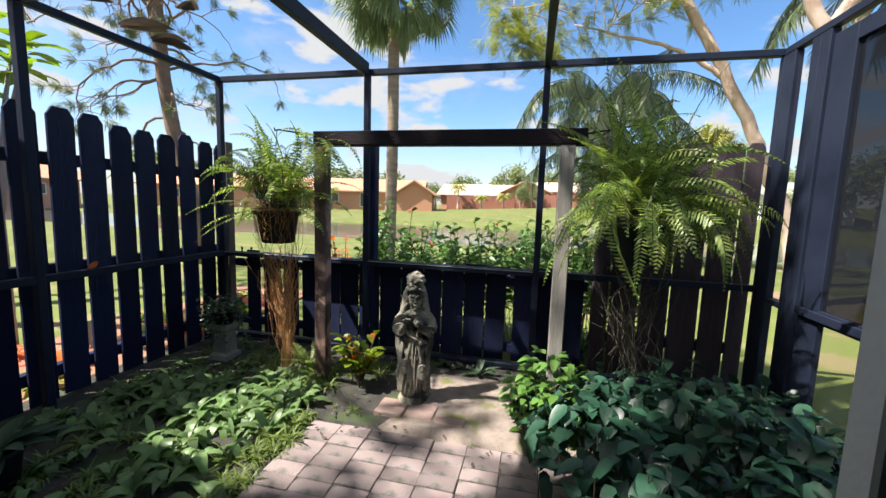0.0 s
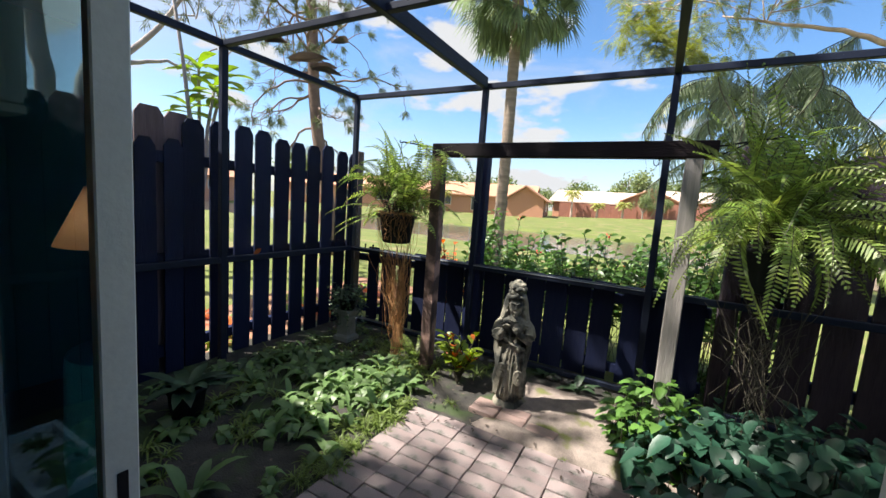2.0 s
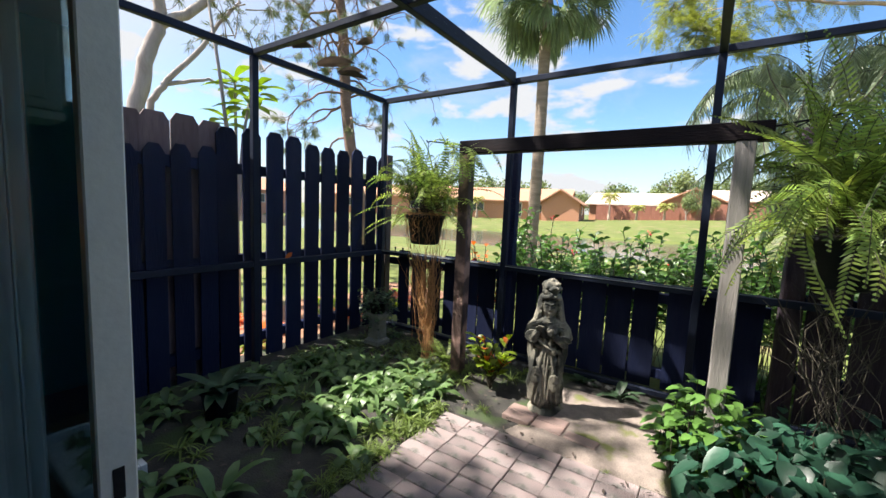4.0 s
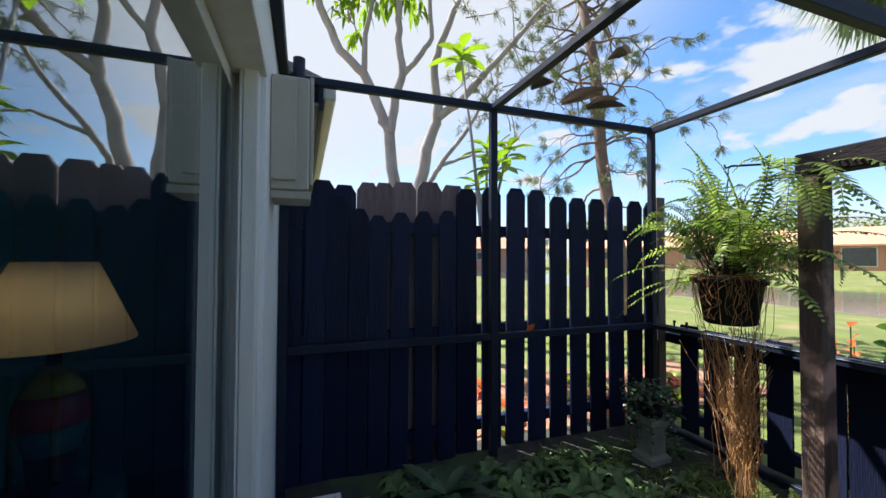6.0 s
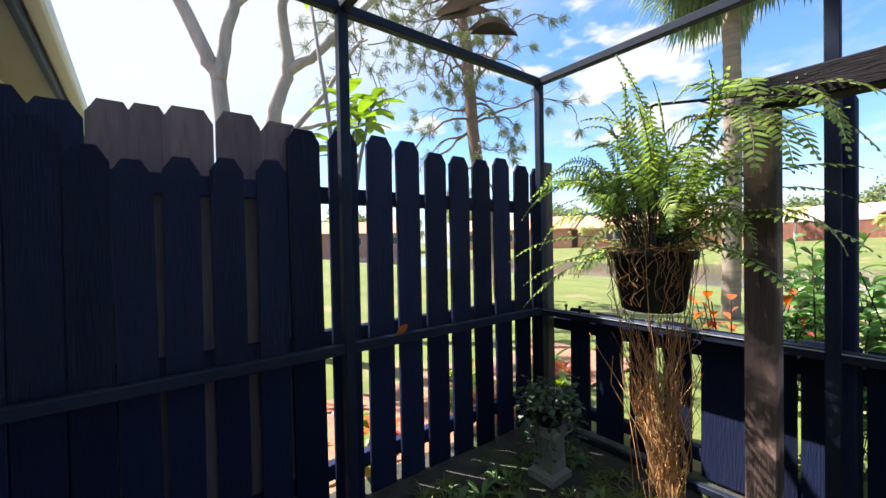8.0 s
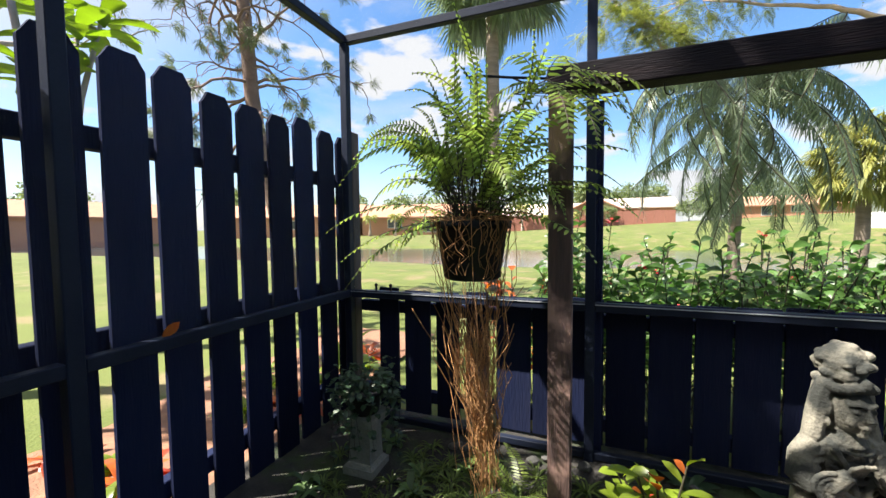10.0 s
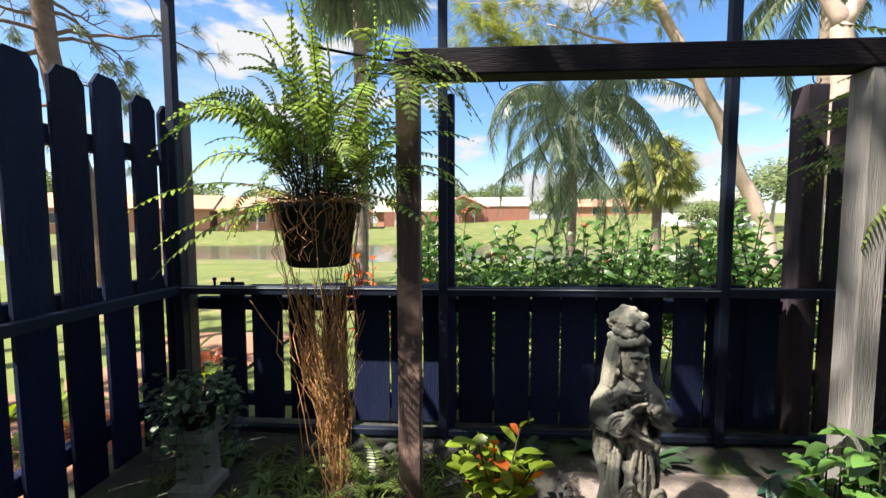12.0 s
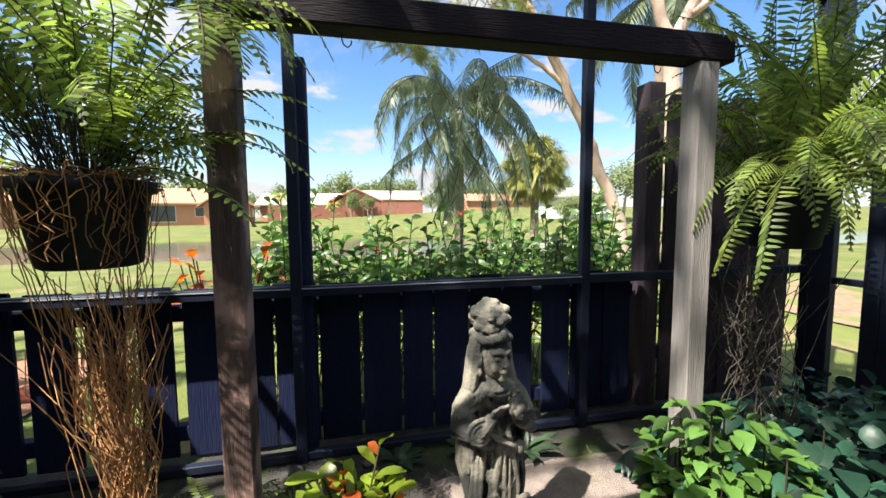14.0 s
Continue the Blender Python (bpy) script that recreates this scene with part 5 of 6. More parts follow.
for i in range(330):
    k = rng.random()
    x, y = (rng.uniform(-2.6, -0.9), rng.uniform(1.0, 3.7)) if k < 0.6 else (rng.uniform(-0.9, 0.5), rng.uniform(2.4, 3.7))
    a = rng.uniform(0, 6.28)
    L.blade(Vector((x, y, 0.022)), Vector((math.cos(a), math.sin(a), rng.uniform(0, 0.4))), Vector((0, 0, 1)), rng.uniform(0.02, 0.045), rng.uniform(0.008, 0.018), 0.2, 3)
tagged(L.make("leaf_litter", L_DEAD), "scattered brown dead leaves on the soil", "leaf litter", kind="stuff")
# dead fronds lying on the roof screen
for i, (x, y, a, ln) in enumerate(((-2.5, 2.72, 50, 0.36), (-2.5, 2.95, 60, 0.34), (-2.35, 2.38, 30, 0.2), (-1.85, 2.58, 80, 0.16))):
    L = Leaves()
    for q in range(2):
        b = radians(a + rng.uniform(-14, 14))
        L.blade(Vector((0.01 * q, rng.uniform(-.02, .02), 0.012 + 0.008 * q)), Vector((math.cos(b), math.sin(b), rng.uniform(0, 0.25))), Vector((0, 0, 1)), ln * rng.uniform(0.7, 1), 0.10, rng.uniform(-0.25, 0.1), 7, fold=0.9)
    o = L.make("dead_frond", L_DEAD)
    o.location = (x, y, TOPZ - 0.02)
    tagged(o, "curled brown dead palm leaf on the roof screen", "dead leaf", "dead leaves on the roof")
# an orange fallen leaf caught on the rail
L = Leaves()
L.blade(Vector((0, 0, 0)), Vector((0.2, 1, 0.9)), Vector((1, 0, 0)), 0.085, 0.045, 0.1, 4)
o = L.make("fallen_leaf", L_CROTON_R)
o.location = (XL, 2.545, SILL + 0.001)
tagged(o, "orange fallen leaf caught on the rail", "leaf")
# ---- hedge and planting outside ----
rng = random.Random(41)
hd = empty("hedge", (0, 4.7, -0.05), "glossy green flowering hedge with red blooms behind the rail", "hedge")
L, F, tw = Leaves(), Leaves(), []
for i in range(250):
    x, y = rng.uniform(-1.45, 1.45), rng.uniform(4.25, 5.05)
    tall = i % 4 == 0
    top = (1.12 if x < -1.05 else 1.0) + 0.22 * noise.noise(Vector((x * 1.9, y * 1.2, 9))) + (rng.uniform(0.08, 0.33) if tall else rng.uniform(-0.25, 0.08))
    if x > 0.7:
        top += 0.06
    p0 = Vector((x + rng.gauss(0, 0.22), y + rng.gauss(0, 0.15), -0.05))
    p1 = Vector((x + rng.gauss(0, 0.1), y + rng.gauss(0, 0.1), top))
    mid = p0.lerp(p1, 0.5) + Vector((rng.gauss(0, 0.06), rng.gauss(0, 0.06), 0))
    tw.append([p0, mid, p1])
    for k in range(22):
        s = -0.1 + 1.1 * k / 21
        p = mid.lerp(p1, s)
        a = 2.4 * k + rng.uniform(-0.5, 0.5)
        rise = rng.uniform(0.1, 0.9) + (0.7 if k > 17 else 0)
        L.blade(p, Vector((math.cos(a), math.sin(a), rise)), ball_dir(rng, 0.3), rng.uniform(0.075, 0.135), rng.uniform(0.034, 0.054), 0.5, 4, belly=0.5)
    if rng.random() < 0.07:
        for q in range(9):
            F.blade(p1 + ball_dir(rng) * 0.025, ball_dir(rng, 0.0), Vector((0, 0, 1)), 0.035, 0.024, 0.2, 3)
L.make("leaves", L_HEDGE, hd)
F.make("blooms", L_PINK, hd, "pinkish red blooms")
stems(tw, 0.004, "branch", M_STEM, hd, sides=4)
# strappy plants right of the hedge and strip outside the side fence
for i in range(7):
    x, y = rng.uniform(0.75, 1.5), rng.uniform(4.2, 4.5)
    rosette((x, y, -0.05), 16, 0.75, 0.035, 500 + i, "tall clump of strap leaves outside the screen", L_HEDGE, 2.2, 0.5, "strap_leaf_clump", "plant", "strap leaf clumps")
M_MULCH = mat("red_mulch", (0.34, 0.17, 0.10), (0.2, 0.11, 0.07), 0.95, 9, 60, 1.0)
bm = bmesh.new()
g = [[bm.verts.new((-4.3 + 1.35 * i / 5 + (0.1 * math.sin(j) if i == 0 else 0), -1.0 + 7.0 * j / 24, -0.03 + 0.02 * rng.random())) for i in range(6)] for j in range(25)]
for a, b in zip(g, g[1:]):
    for i in range(5):
        bm.faces.new((a[i], a[i + 1], b[i + 1], b[i]))
tagged(finish("mulch_bed", bm, M_MULCH), "reddish mulch bed outside the side fence", "mulch", kind="structure")
M_DRY = mat("dry_leaf_mulch", (0.30, 0.20, 0.13), (0.17, 0.125, 0.08), 0.95, 6, 70, 1.0, spots=((0.15, 0.17, 0.045), 2.2, 0.5))
bm = bmesh.new()
g = [[bm.verts.new((4.6 + 2.6 * i / 5 + (0.3 * math.sin(j * 0.7) if i == 5 else 0), 0.6 + 8.4 * j / 24, -0.03 + 0.02 * rng.random())) for i in range(6)] for j in range(25)]
for a, b in zip(g, g[1:]):
    for i in range(5):
        bm.faces.new((a[i], a[i + 1], b[i + 1], b[i]))
tagged(finish("mulch_bed", bm, M_DRY), "dry brown mulch and thin grass beyond the screen door", "mulch", kind="structure")
for i in range(26):
    x, y = rng.uniform(-4.1, -3.1), rng.uniform(1.0, 5.2)
    rosette((x, y, -0.04), 14, rng.uniform(0.25, 0.5), rng.uniform(0.04, 0.07), 600 + i, "green bedding plant outside the fence", L_CROTON if i % 3 else L_CROTON_R, 1.2, 0.6, group="plants outside the fence")


# ---- trees ----
def limb(bm, p, d, r, ln, depth, rng, tips, bendy=0.35, up=0.12, split=(2, 3), shrink=0.68):
    pts, radii, n = [p.copy()], [r], 5
    for k in range(n):
        d = (d + ball_dir(rng) * bendy * 0.35 + Vector((0, 0, up * 0.35))).normalized()
        p = p + d * (ln / n)
        pts.append(p.copy())
        radii.append(r * (1 - 0.42 * (k + 1) / n))
    tube(bm, pts, radii, 9 if r > 0.06 else 5, cap=False)
    if depth == 0:
        tips.append((p.copy(), d.copy()))
        return
    for c in range(rng.randint(*split)):
        nd = (d + ball_dir(rng) * 0.85).normalized()
        limb(bm, p, nd, radii[-1] * 0.82, ln * shrink * rng.uniform(0.8, 1.2), depth - 1, rng, tips, bendy, up, split, shrink)
        if depth <= 2:
            tips.append((p.copy(), nd.copy()))


def feather_tree(name, label, pieces, bark, seed, leaf, clumps, size, n):
    """Limbs along given lines, with feathery sprays at given places."""
    rng = random.Random(seed)
    t = empty(name, pieces[0][0][0], label, "tree")
    bm = bmesh.new()
    for pts, r0, r1 in pieces:
        fine = []
        for a, b in zip(pts, pts[1:]):
            for k in range(4):
                fine.append(Vector(a).lerp(Vector(b), k / 4) + ball_dir(rng) * r0 * 0.22)
        fine.append(Vector(pts[-1]))
        tube(bm, fine, [r0 + (r1 - r0) * k / (len(fine) - 1) for k in range(len(fine))], 12, cap=True)
    tips = []
    for c, rad in clumps:
        for k in range(7):
            limb(bm, Vector(c) + ball_dir(rng) * rad * 0.3, ball_dir(rng, -0.3), 0.018, rad * 0.8, 1, rng, tips, 0.5, 0.0)
    part("trunk", bm, bark, t, "", True)
    L = Leaves()
    for p, d in tips:
        for q in range(n):
            w = (d + ball_dir(rng) * 0.9).normalized()
            L.frond(p + ball_dir(rng) * 0.1, w, size * rng.uniform(0.6, 1.1), 0.6, size * 0.16, 11, size * 0.035, rng=rng)
    L.make("crown", leaf, t, "feathery yellow-green leaves", False)


feather_tree("leaning_tree", "pale leaning tree trunk with feathery foliage", [
    ([(6.95, 12.0, -0.3), (6.7, 12.0, 1.1), (6.05, 12.0, 2.5), (5.68, 12.0, 3.4), (4.78, 12.0, 5.05), (3.9, 12.0, 6.6), (3.5, 12.1, 7.6), (3.4, 12.3, 9.0)], 0.20, 0.09),
    ([(4.95, 12.0, 4.75), (4.2, 12.0, 5.3), (3.4, 12.1, 5.75), (2.4, 12.3, 6.1), (1.2, 12.4, 6.5)], 0.075, 0.02),
    ([(3.7, 12.0, 7.0), (4.6, 12.0, 7.8), (5.6, 11.8, 8.8)], 0.1, 0.04)],
    M_BARK_PINK, 61, L_FEATHER, [((2.0, 12.3, 6.5), 1.1), ((0.7, 12.4, 6.8), 1.1), ((2.8, 12.1, 7.1), 1.1), ((-0.3, 12.6, 7.0), 1.0), ((1.2, 11.7, 7.6), 1.1), ((3.6, 11.9, 7.8), 1.1), ((0.2, 11.8, 5.9), 0.6), ((5.0, 12.0, 8.4), 1.1), ((0.4, 12.1, 5.3), 0.5)], 0.55, 9)
feather_tree("forked_tree", "pale forked tree behind the tall fence", [
    ([(4.80, 7.9, -0.2), (4.75, 7.9, 2.0), (4.65, 7.9, 3.8), (4.62, 7.9, 4.2)], 0.16, 0.13),
    ([(4.62, 7.9, 4.15), (4.3, 7.9, 4.85), (4.0, 7.95, 5.7), (3.8, 8.0, 6.7)], 0.11, 0.06),
    ([(4.62, 7.9, 4.15), (4.95, 7.8, 4.9), (5.05, 7.6, 6.2)], 0.12, 0.06),
    ([(4.9, 7.8, 4.7), (5.55, 7.6, 5.2), (6.15, 7.4, 6.2)], 0.08, 0.04)],
    M_BARK_PINK, 62, L_FEATHER, [((3.9, 8.0, 6.6), 0.8), ((5.0, 7.6, 6.4), 0.9), ((6.0, 7.4, 6.2), 0.8)], 0.45, 8)

# bare-limbed trees and a pine beyond the side fence
LL = [((-6.9, 1.2, 6.3), 0.45), ((-7.0, 2.1, 6.6), 0.5), ((-6.9, 2.6, 6.6), 0.5), ((-6.7, 3.1, 6.6), 0.5), ((-7.0, 1.7, 5.6), 0.3),
      # from here on: unseen clumps, added to dapple the fences, bed and pavers
      ((-5.5, 1.15, 9.0), 0.4), ((-4.6, 1.2, 9.1), 0.35), ((-3.7, 1.0, 9.2), 0.4), ((-4.0, -0.7, 9.0), 0.45), ((-3.5, -0.9, 9.0), 0.45), ((-4.25, -1.2, 9.0), 0.4), ((-3.6, -0.25, 9.0), 0.4), ((-3.15, -0.6, 9.0), 0.4), ((-3.3, -1.3, 9.0), 0.45), ((-3.15, 0.8, 9.0), 0.35), ((-2.9, 1.2, 9.1), 0.35), ((-5.7, -1.15, 9.0), 0.3), ((-4.9, -1.3, 9.0), 0.3),
      ((-3.45, 0.75, 9.0), 0.4), ((-3.9, 0.8, 9.0), 0.4), ((-4.3, 0.95, 9.0), 0.4), ((-2.8, 0.75, 9.0), 0.35), ((-3.3, 1.05, 9.0), 0.3),
      ((-5.2, -0.75, 9.0), 0.4), ((-5.9, -1.55, 9.0), 0.3), ((-5.75, 0.72, 9.0), 0.3), ((-5.15, 0.8, 9.0), 0.28)]


def limbed_tree(label, pieces, bark, seed, leaf, clumps, n, size, wk, drop=0.3):
    """A tree whose limbs follow given lines, with loose leaf bunches and fine twigs at given places."""
    rng = random.Random(seed)
    t = empty("grey_tree", pieces[0][0][0], label, "tree", "trees beyond the fence")
    bm = bmesh.new()
    for pts, r0, r1 in pieces:
        fine = []
        for a, b in zip(pts, pts[1:]):
            for k in range(4):
                fine.append(Vector(a).lerp(Vector(b), k / 4) + ball_dir(rng) * r0 * 0.2)
        fine.append(Vector(pts[-1]))
        tube(bm, fine, [r0 + (r1 - r0) * k / (len(fine) - 1) for k in range(len(fine))], 10)
    tips = []
    for c, rad in clumps:
        for k in range(5):
            limb(bm, Vector(c) + ball_dir(rng) * rad * 0.2, ball_dir(rng, -0.5), 0.016, rad * 0.9, 1, rng, tips, 0.6, 0.0, (2, 2))
    part("trunk", bm, bark, t, "", True)
    L = Leaves()
    for p, d in tips:
        for q in range(n):
            w = (d + ball_dir(rng) * 1.0 + Vector((0, 0, -drop))).normalized()
            if wk < 0.1:
                for z in range(5):
                    wz = (w + ball_dir(rng) * 0.5).normalized()
                    L.flat(p + ball_dir(rng) * 0.05, wz, wz.orthogonal().normalized(), size * rng.uniform(0.6, 1.1), size * wk)
            else:
                L.blade(p + ball_dir(rng) * 0.06, w, Vector((0, 0, 1)), size * rng.uniform(0.7, 1.2), size * wk, 0.4, 4)
    L.make("crown", leaf, t, "", False)


limbed_tree("grey forked tree with sparse yellow-green leaves and an added unseen shade crown", [
    ([(-6.95, 2.5, -0.2), (-6.92, 2.43, 2.84), (-6.93, 2.36, 3.71), (-6.96, 2.22, 3.98), (-7.01, 1.92, 4.72), (-7.05, 1.52, 5.09), (-7.07, 1.18, 5.79), (-7.0, 0.9, 6.8), (-6.2, 0.8, 8.4), (-5.4, 0.9, 9.2)], 0.115, 0.04),
    # two unseen limbs added to carry the shading clumps
    ([(-6.7, 0.75, 8.0), (-5.2, 0.3, 8.8), (-3.9, 0.1, 9.2)], 0.045, 0.02),
    ([(-6.8, 0.8, 7.6), (-6.2, 0.0, 8.5), (-5.4, -0.9, 9.0)], 0.04, 0.02),
    ([(-6.93, 2.36, 3.65), (-6.91, 2.46, 4.28), (-6.88, 2.59, 4.78), (-6.9, 2.52, 5.41), (-6.9, 2.51, 6.12), (-6.9, 2.4, 7.0)], 0.09, 0.045),
    ([(-6.88, 2.59, 4.75), (-6.81, 2.86, 5.07), (-6.74, 3.09, 5.44), (-6.75, 3.06, 6.15), (-6.7, 3.1, 7.0)], 0.055, 0.03),
    ([(-7.01, 1.92, 4.70), (-7.01, 1.92, 5.42), (-6.99, 2.07, 6.08), (-6.95, 2.1, 7.0)], 0.055, 0.03)],
    M_BARK, 171, L_FRANG, LL, 4, 0.26, 0.28, 0.7)
limbed_tree("grey slender tree with a spreading limb", [
    ([(-7.9, 2.9, -0.2), (-7.76, 3.18, 3.01), (-7.7, 3.37, 3.9), (-7.65, 3.52, 4.38), (-7.68, 3.44, 5.19), (-7.65, 3.52, 5.85), (-7.5, 3.93, 6.83)], 0.14, 0.06),
    ([(-7.65, 3.52, 4.34), (-7.48, 3.97, 4.71), (-7.25, 4.48, 5.33), (-6.99, 4.97, 5.94), (-6.62, 5.55, 6.64)], 0.09, 0.04),
    ([(-8.2, 3.3, -0.2), (-8.17, 3.53, 3.11), (-8.09, 3.77, 3.54), (-7.88, 4.32, 4.31), (-7.81, 4.47, 4.64), (-7.6, 4.9, 5.3)], 0.07, 0.025),
    ([(-8.12, 3.69, 3.45), (-8.0, 4.01, 3.58), (-7.84, 4.4, 3.71), (-7.7, 4.7, 3.61)], 0.045, 0.02)],
    M_BARK, 172, L_PINEN, [((-7.0, 4.9, 5.9), 0.8), ((-7.4, 4.2, 5.2), 0.6), ((-7.6, 4.9, 5.2), 0.6), ((-6.7, 5.5, 6.5), 0.8), ((-7.7, 4.7, 4.6), 0.6), ((-7.5, 4.0, 6.6), 0.7), ((-7.6, 5.3, 4.2), 0.6)], 5, 0.17, 0.05)


def pine(base, top, r, seed, n):
    rng = random.Random(seed)
    t = empty("pine_tree", base, "tall reddish pine with twisting branches and needle tufts", "tree", "pine trees")
    bm = bmesh.new()
    b, e = Vector(base), Vector(top)
    pts = [b.lerp(e, k / 8) + Vector((0.06 * math.sin(k * 1.3), 0.05 * math.cos(k), 0)) for k in range(9)]
    tube(bm, pts, [r * (1 - 0.4 * k / 8) for k in range(9)], 12)
    L = Leaves()
    for i in range(n):
        s = 0.36 + 0.64 * rng.random()
        p = b.lerp(e, s)
        a = rng.uniform(0, 6.28)
        d = Vector((math.cos(a), math.sin(a), rng.uniform(-0.1, 0.35)))
        rr, pp = [0.035], [p.copy()]
        ln = rng.uniform(0.9, 2.2)
        for k in range(9):
            d = (d + ball_dir(rng) * 0.45 + Vector((0, 0, -0.10))).normalized()
            p = p + d * ln / 9
            pp.append(p.copy())
            rr.append(0.035 * (1 - 0.085 * (k + 1)))
            if k > 2:
                q = p.copy()
                dd = (d + ball_dir(rng) * 0.9).normalized()
                tw = [q.copy()]
                for z in range(5):
                    dd = (dd + ball_dir(rng) * 0.5).normalized()
                    q = q + dd * 0.11
                    tw.append(q.copy())
                tube(bm, tw, [0.01, 0.009, 0.008, 0.007, 0.006, 0.004], 4, cap=False)
                if rng.random() < 0.85:
                    for h in range(60):
                        w = (dd + ball_dir(rng) * 0.9).normalized()
                        L.flat(q + ball_dir(rng) * 0.05, w, w.orthogonal().normalized(), rng.uniform(0.12, 0.24), 0.0085)
        tube(bm, pp, rr, 5, cap=False)
    part("trunk", bm, M_PINE, t, "", True)
    L.make("needles", L_PINEN, t, "yellow-green needle tufts", False)


pine((-6.8, 7.7, -0.1), (-7.45, 6.93, 7.8), 0.165, 81, 40)

# broad-leaved shrub tree just over the side fence
rng = random.Random(90)
fg = empty("plumeria", (-4.3, 3.0, -0.05), "slender plumeria with broad bright green leaves", "tree")
bm = bmesh.new()
L = Leaves()
for top in ((-4.2, 3.1, 2.62), (-4.4, 3.35, 2.85), (-4.45, 2.95, 2.4), (-4.7, 3.2, 2.95), (-4.3, 2.65, 3.9)):
    e = Vector(top)
    tube(bm, [(-4.3, 3.0, -0.05), (-4.32, 3.0, 1.2), Vector((-4.32, 3.0, 1.6)).lerp(e, 0.5), e], [0.03, 0.026, 0.02, 0.014], 6)
    for k in range(11):
        a = 2.4 * k
        L.blade(e - Vector((0, 0, 0.015 * k)), Vector((math.cos(a), math.sin(a), 0.55 - 0.06 * k)), Vector((0, 0, 1)), rng.uniform(0.28, 0.42), 0.13, 0.3, 5, belly=0.6)
part("stem", bm, M_BARK, fg, "", True)
L.make("leaves", L_FRANG, fg, "broad pointed green leaves")


def palm_trunk(bm, base, top, r0, r1, rings=46):
    b, e = Vector(base), Vector(top)
    pts, rad = [], []
    for k in range(rings + 1):
        s = k / rings
        pts.append(b.lerp(e, s) + Vector((0.05 * math.sin(s * 3), 0, 0)))
        rad.append((r0 + (r1 - r0) * s) * (1.0 if k % 2 else 0.94))
    tube(bm, pts, rad, 14)


def feather_palm(base, crown_z, r, ln, n, seed, label, leaf, pinna, top=None, droop=2.6):
    rng = random.Random(seed)
    t = empty("queen_palm", base, label, "palm tree", "palms")
    bm = bmesh.new()
    c = Vector(top or (base[0], base[1], crown_z))
    palm_trunk(bm, base, c, r, r * 0.8, 30)
    part("trunk", bm, M_PALMBARK, t, "", True)
    L, ribs = Leaves(), []
    for i in range(n):
        a = 2.4 * i
        s = i / n
        way = Vector((math.cos(a), math.sin(a), 2.0 - 2.9 * s))
        pts = L.frond(c + Vector((0, 0, 0.2 - 0.3 * s)), way, ln * rng.uniform(0.8, 1.05), droop * rng.uniform(0.75, 1.15), pinna, 52, pinna * 0.055, fwd=0.25, hang=1.0, curl=1.6, rng=rng)
        ribs.append(pts[::4] + [pts[-1]])
        for p0, p1 in zip(pts[6:], pts[7:]):
            for q in range(3):
                w = Vector((rng.uniform(-.5, .5), rng.uniform(-.5, .5), -1)).normalized()
                L.flat(p0.lerp(p1, rng.random()), w, (p1 - p0).normalized(), pinna * rng.uniform(0.6, 1.0), pinna * 0.05)
    L.make("fronds", leaf, t, "", False)
    stems(ribs, 0.014, "frond_ribs", M_STEM, t, sides=4)
    bm = lathe(bmesh.new(), [(0.05, -0.45), (0.13, -0.3), (0.14, -0.1), (0.06, 0.02)], (c.x - 0.18, c.y - 0.2, c.z - 0.25), 10)
    part("seed_cluster", bm, M_BARK, t, "brown seed cluster", True)


feather_palm((2.4, 14.2, -0.3), 4.55, 0.16, 4.3, 38, 95, "queen palm with long drooping feathery fronds", L_PALM, 0.6, droop=4.6)
feather_palm((6.6, 10.5, -0.2), 6.8, 0.15, 2.9, 20, 96, "queen palm with fronds hanging over the fence", L_PALM, 0.6)


def fan_palm(base, crown_z, r, ln, n, seed, label, leaf, top=None):
    rng = random.Random(seed)
    t = empty("sabal_palm", base, label, "palm tree", "palms")
    bm = bmesh.new()
    c = Vector(top or (base[0], base[1], crown_z))
    palm_trunk(bm, base, c, r, r * 0.85, 60)
    part("trunk", bm, M_PALMBARK, t, "", True)
    L, ribs = Leaves(), []
    for i in range(n):
        d = ball_dir(rng, -0.85)
        e = c + d * ln * rng.uniform(0.35, 0.75) + Vector((0, 0, -0.1))
        ribs.append([c, c.lerp(e, 0.5) + Vector((0, 0, 0.08)), e])
        s = d.cross(ball_dir(rng))
        s = s.normalized() if s.length > 0.01 else Vector((1, 0, 0))
        for k in range(26):
            a = radians(-105 + 210 * k / 25)
            w = (d * math.cos(a) + s * math.sin(a) + Vector((0, 0, -0.15))).normalized()
            ll = ln * rng.uniform(0.42, 0.55)
            m = e + w * ll * 0.6
            tip = m + (w + Vector((0, 0, -0.9))).normalized() * ll * 0.45
            o = len(L.v)
            q = w.cross(Vector((0, 0, 1)))
            q = (q.normalized() if q.length > 0.01 else s) * ln * 0.019
            L.v += [e, m + q, tip, m - q]
            L.f.append((o, o + 1, o + 2, o + 3))
    L.make("fans", leaf, t, "", False)
    stems(ribs, 0.012, "leaf_stalks", L_SABAL, t, sides=4)


fan_palm((-3.2, 9.9, -0.1), 7.0, 0.155, 1.75, 60, 97, "tall sabal palm with drooping fan leaves", L_PALM)
fan_palm((6.8, 17.9, -0.35), 3.35, 0.2, 1.6, 120, 98, "short sabal palm with yellowing fan leaves", L_SABAL)

# ---- far houses ----
M_BRICK = mat("salmon_wall", (0.54, 0.27, 0.17), (0.44, 0.215, 0.135), 0.9, 2, 25, 0.4, stretch=(1, 1, 6))
M_ROOF_R = mat("orange_shingle", (0.50, 0.27, 0.17), (0.40, 0.21, 0.135), 0.9, 1.5, 18, 0.6)
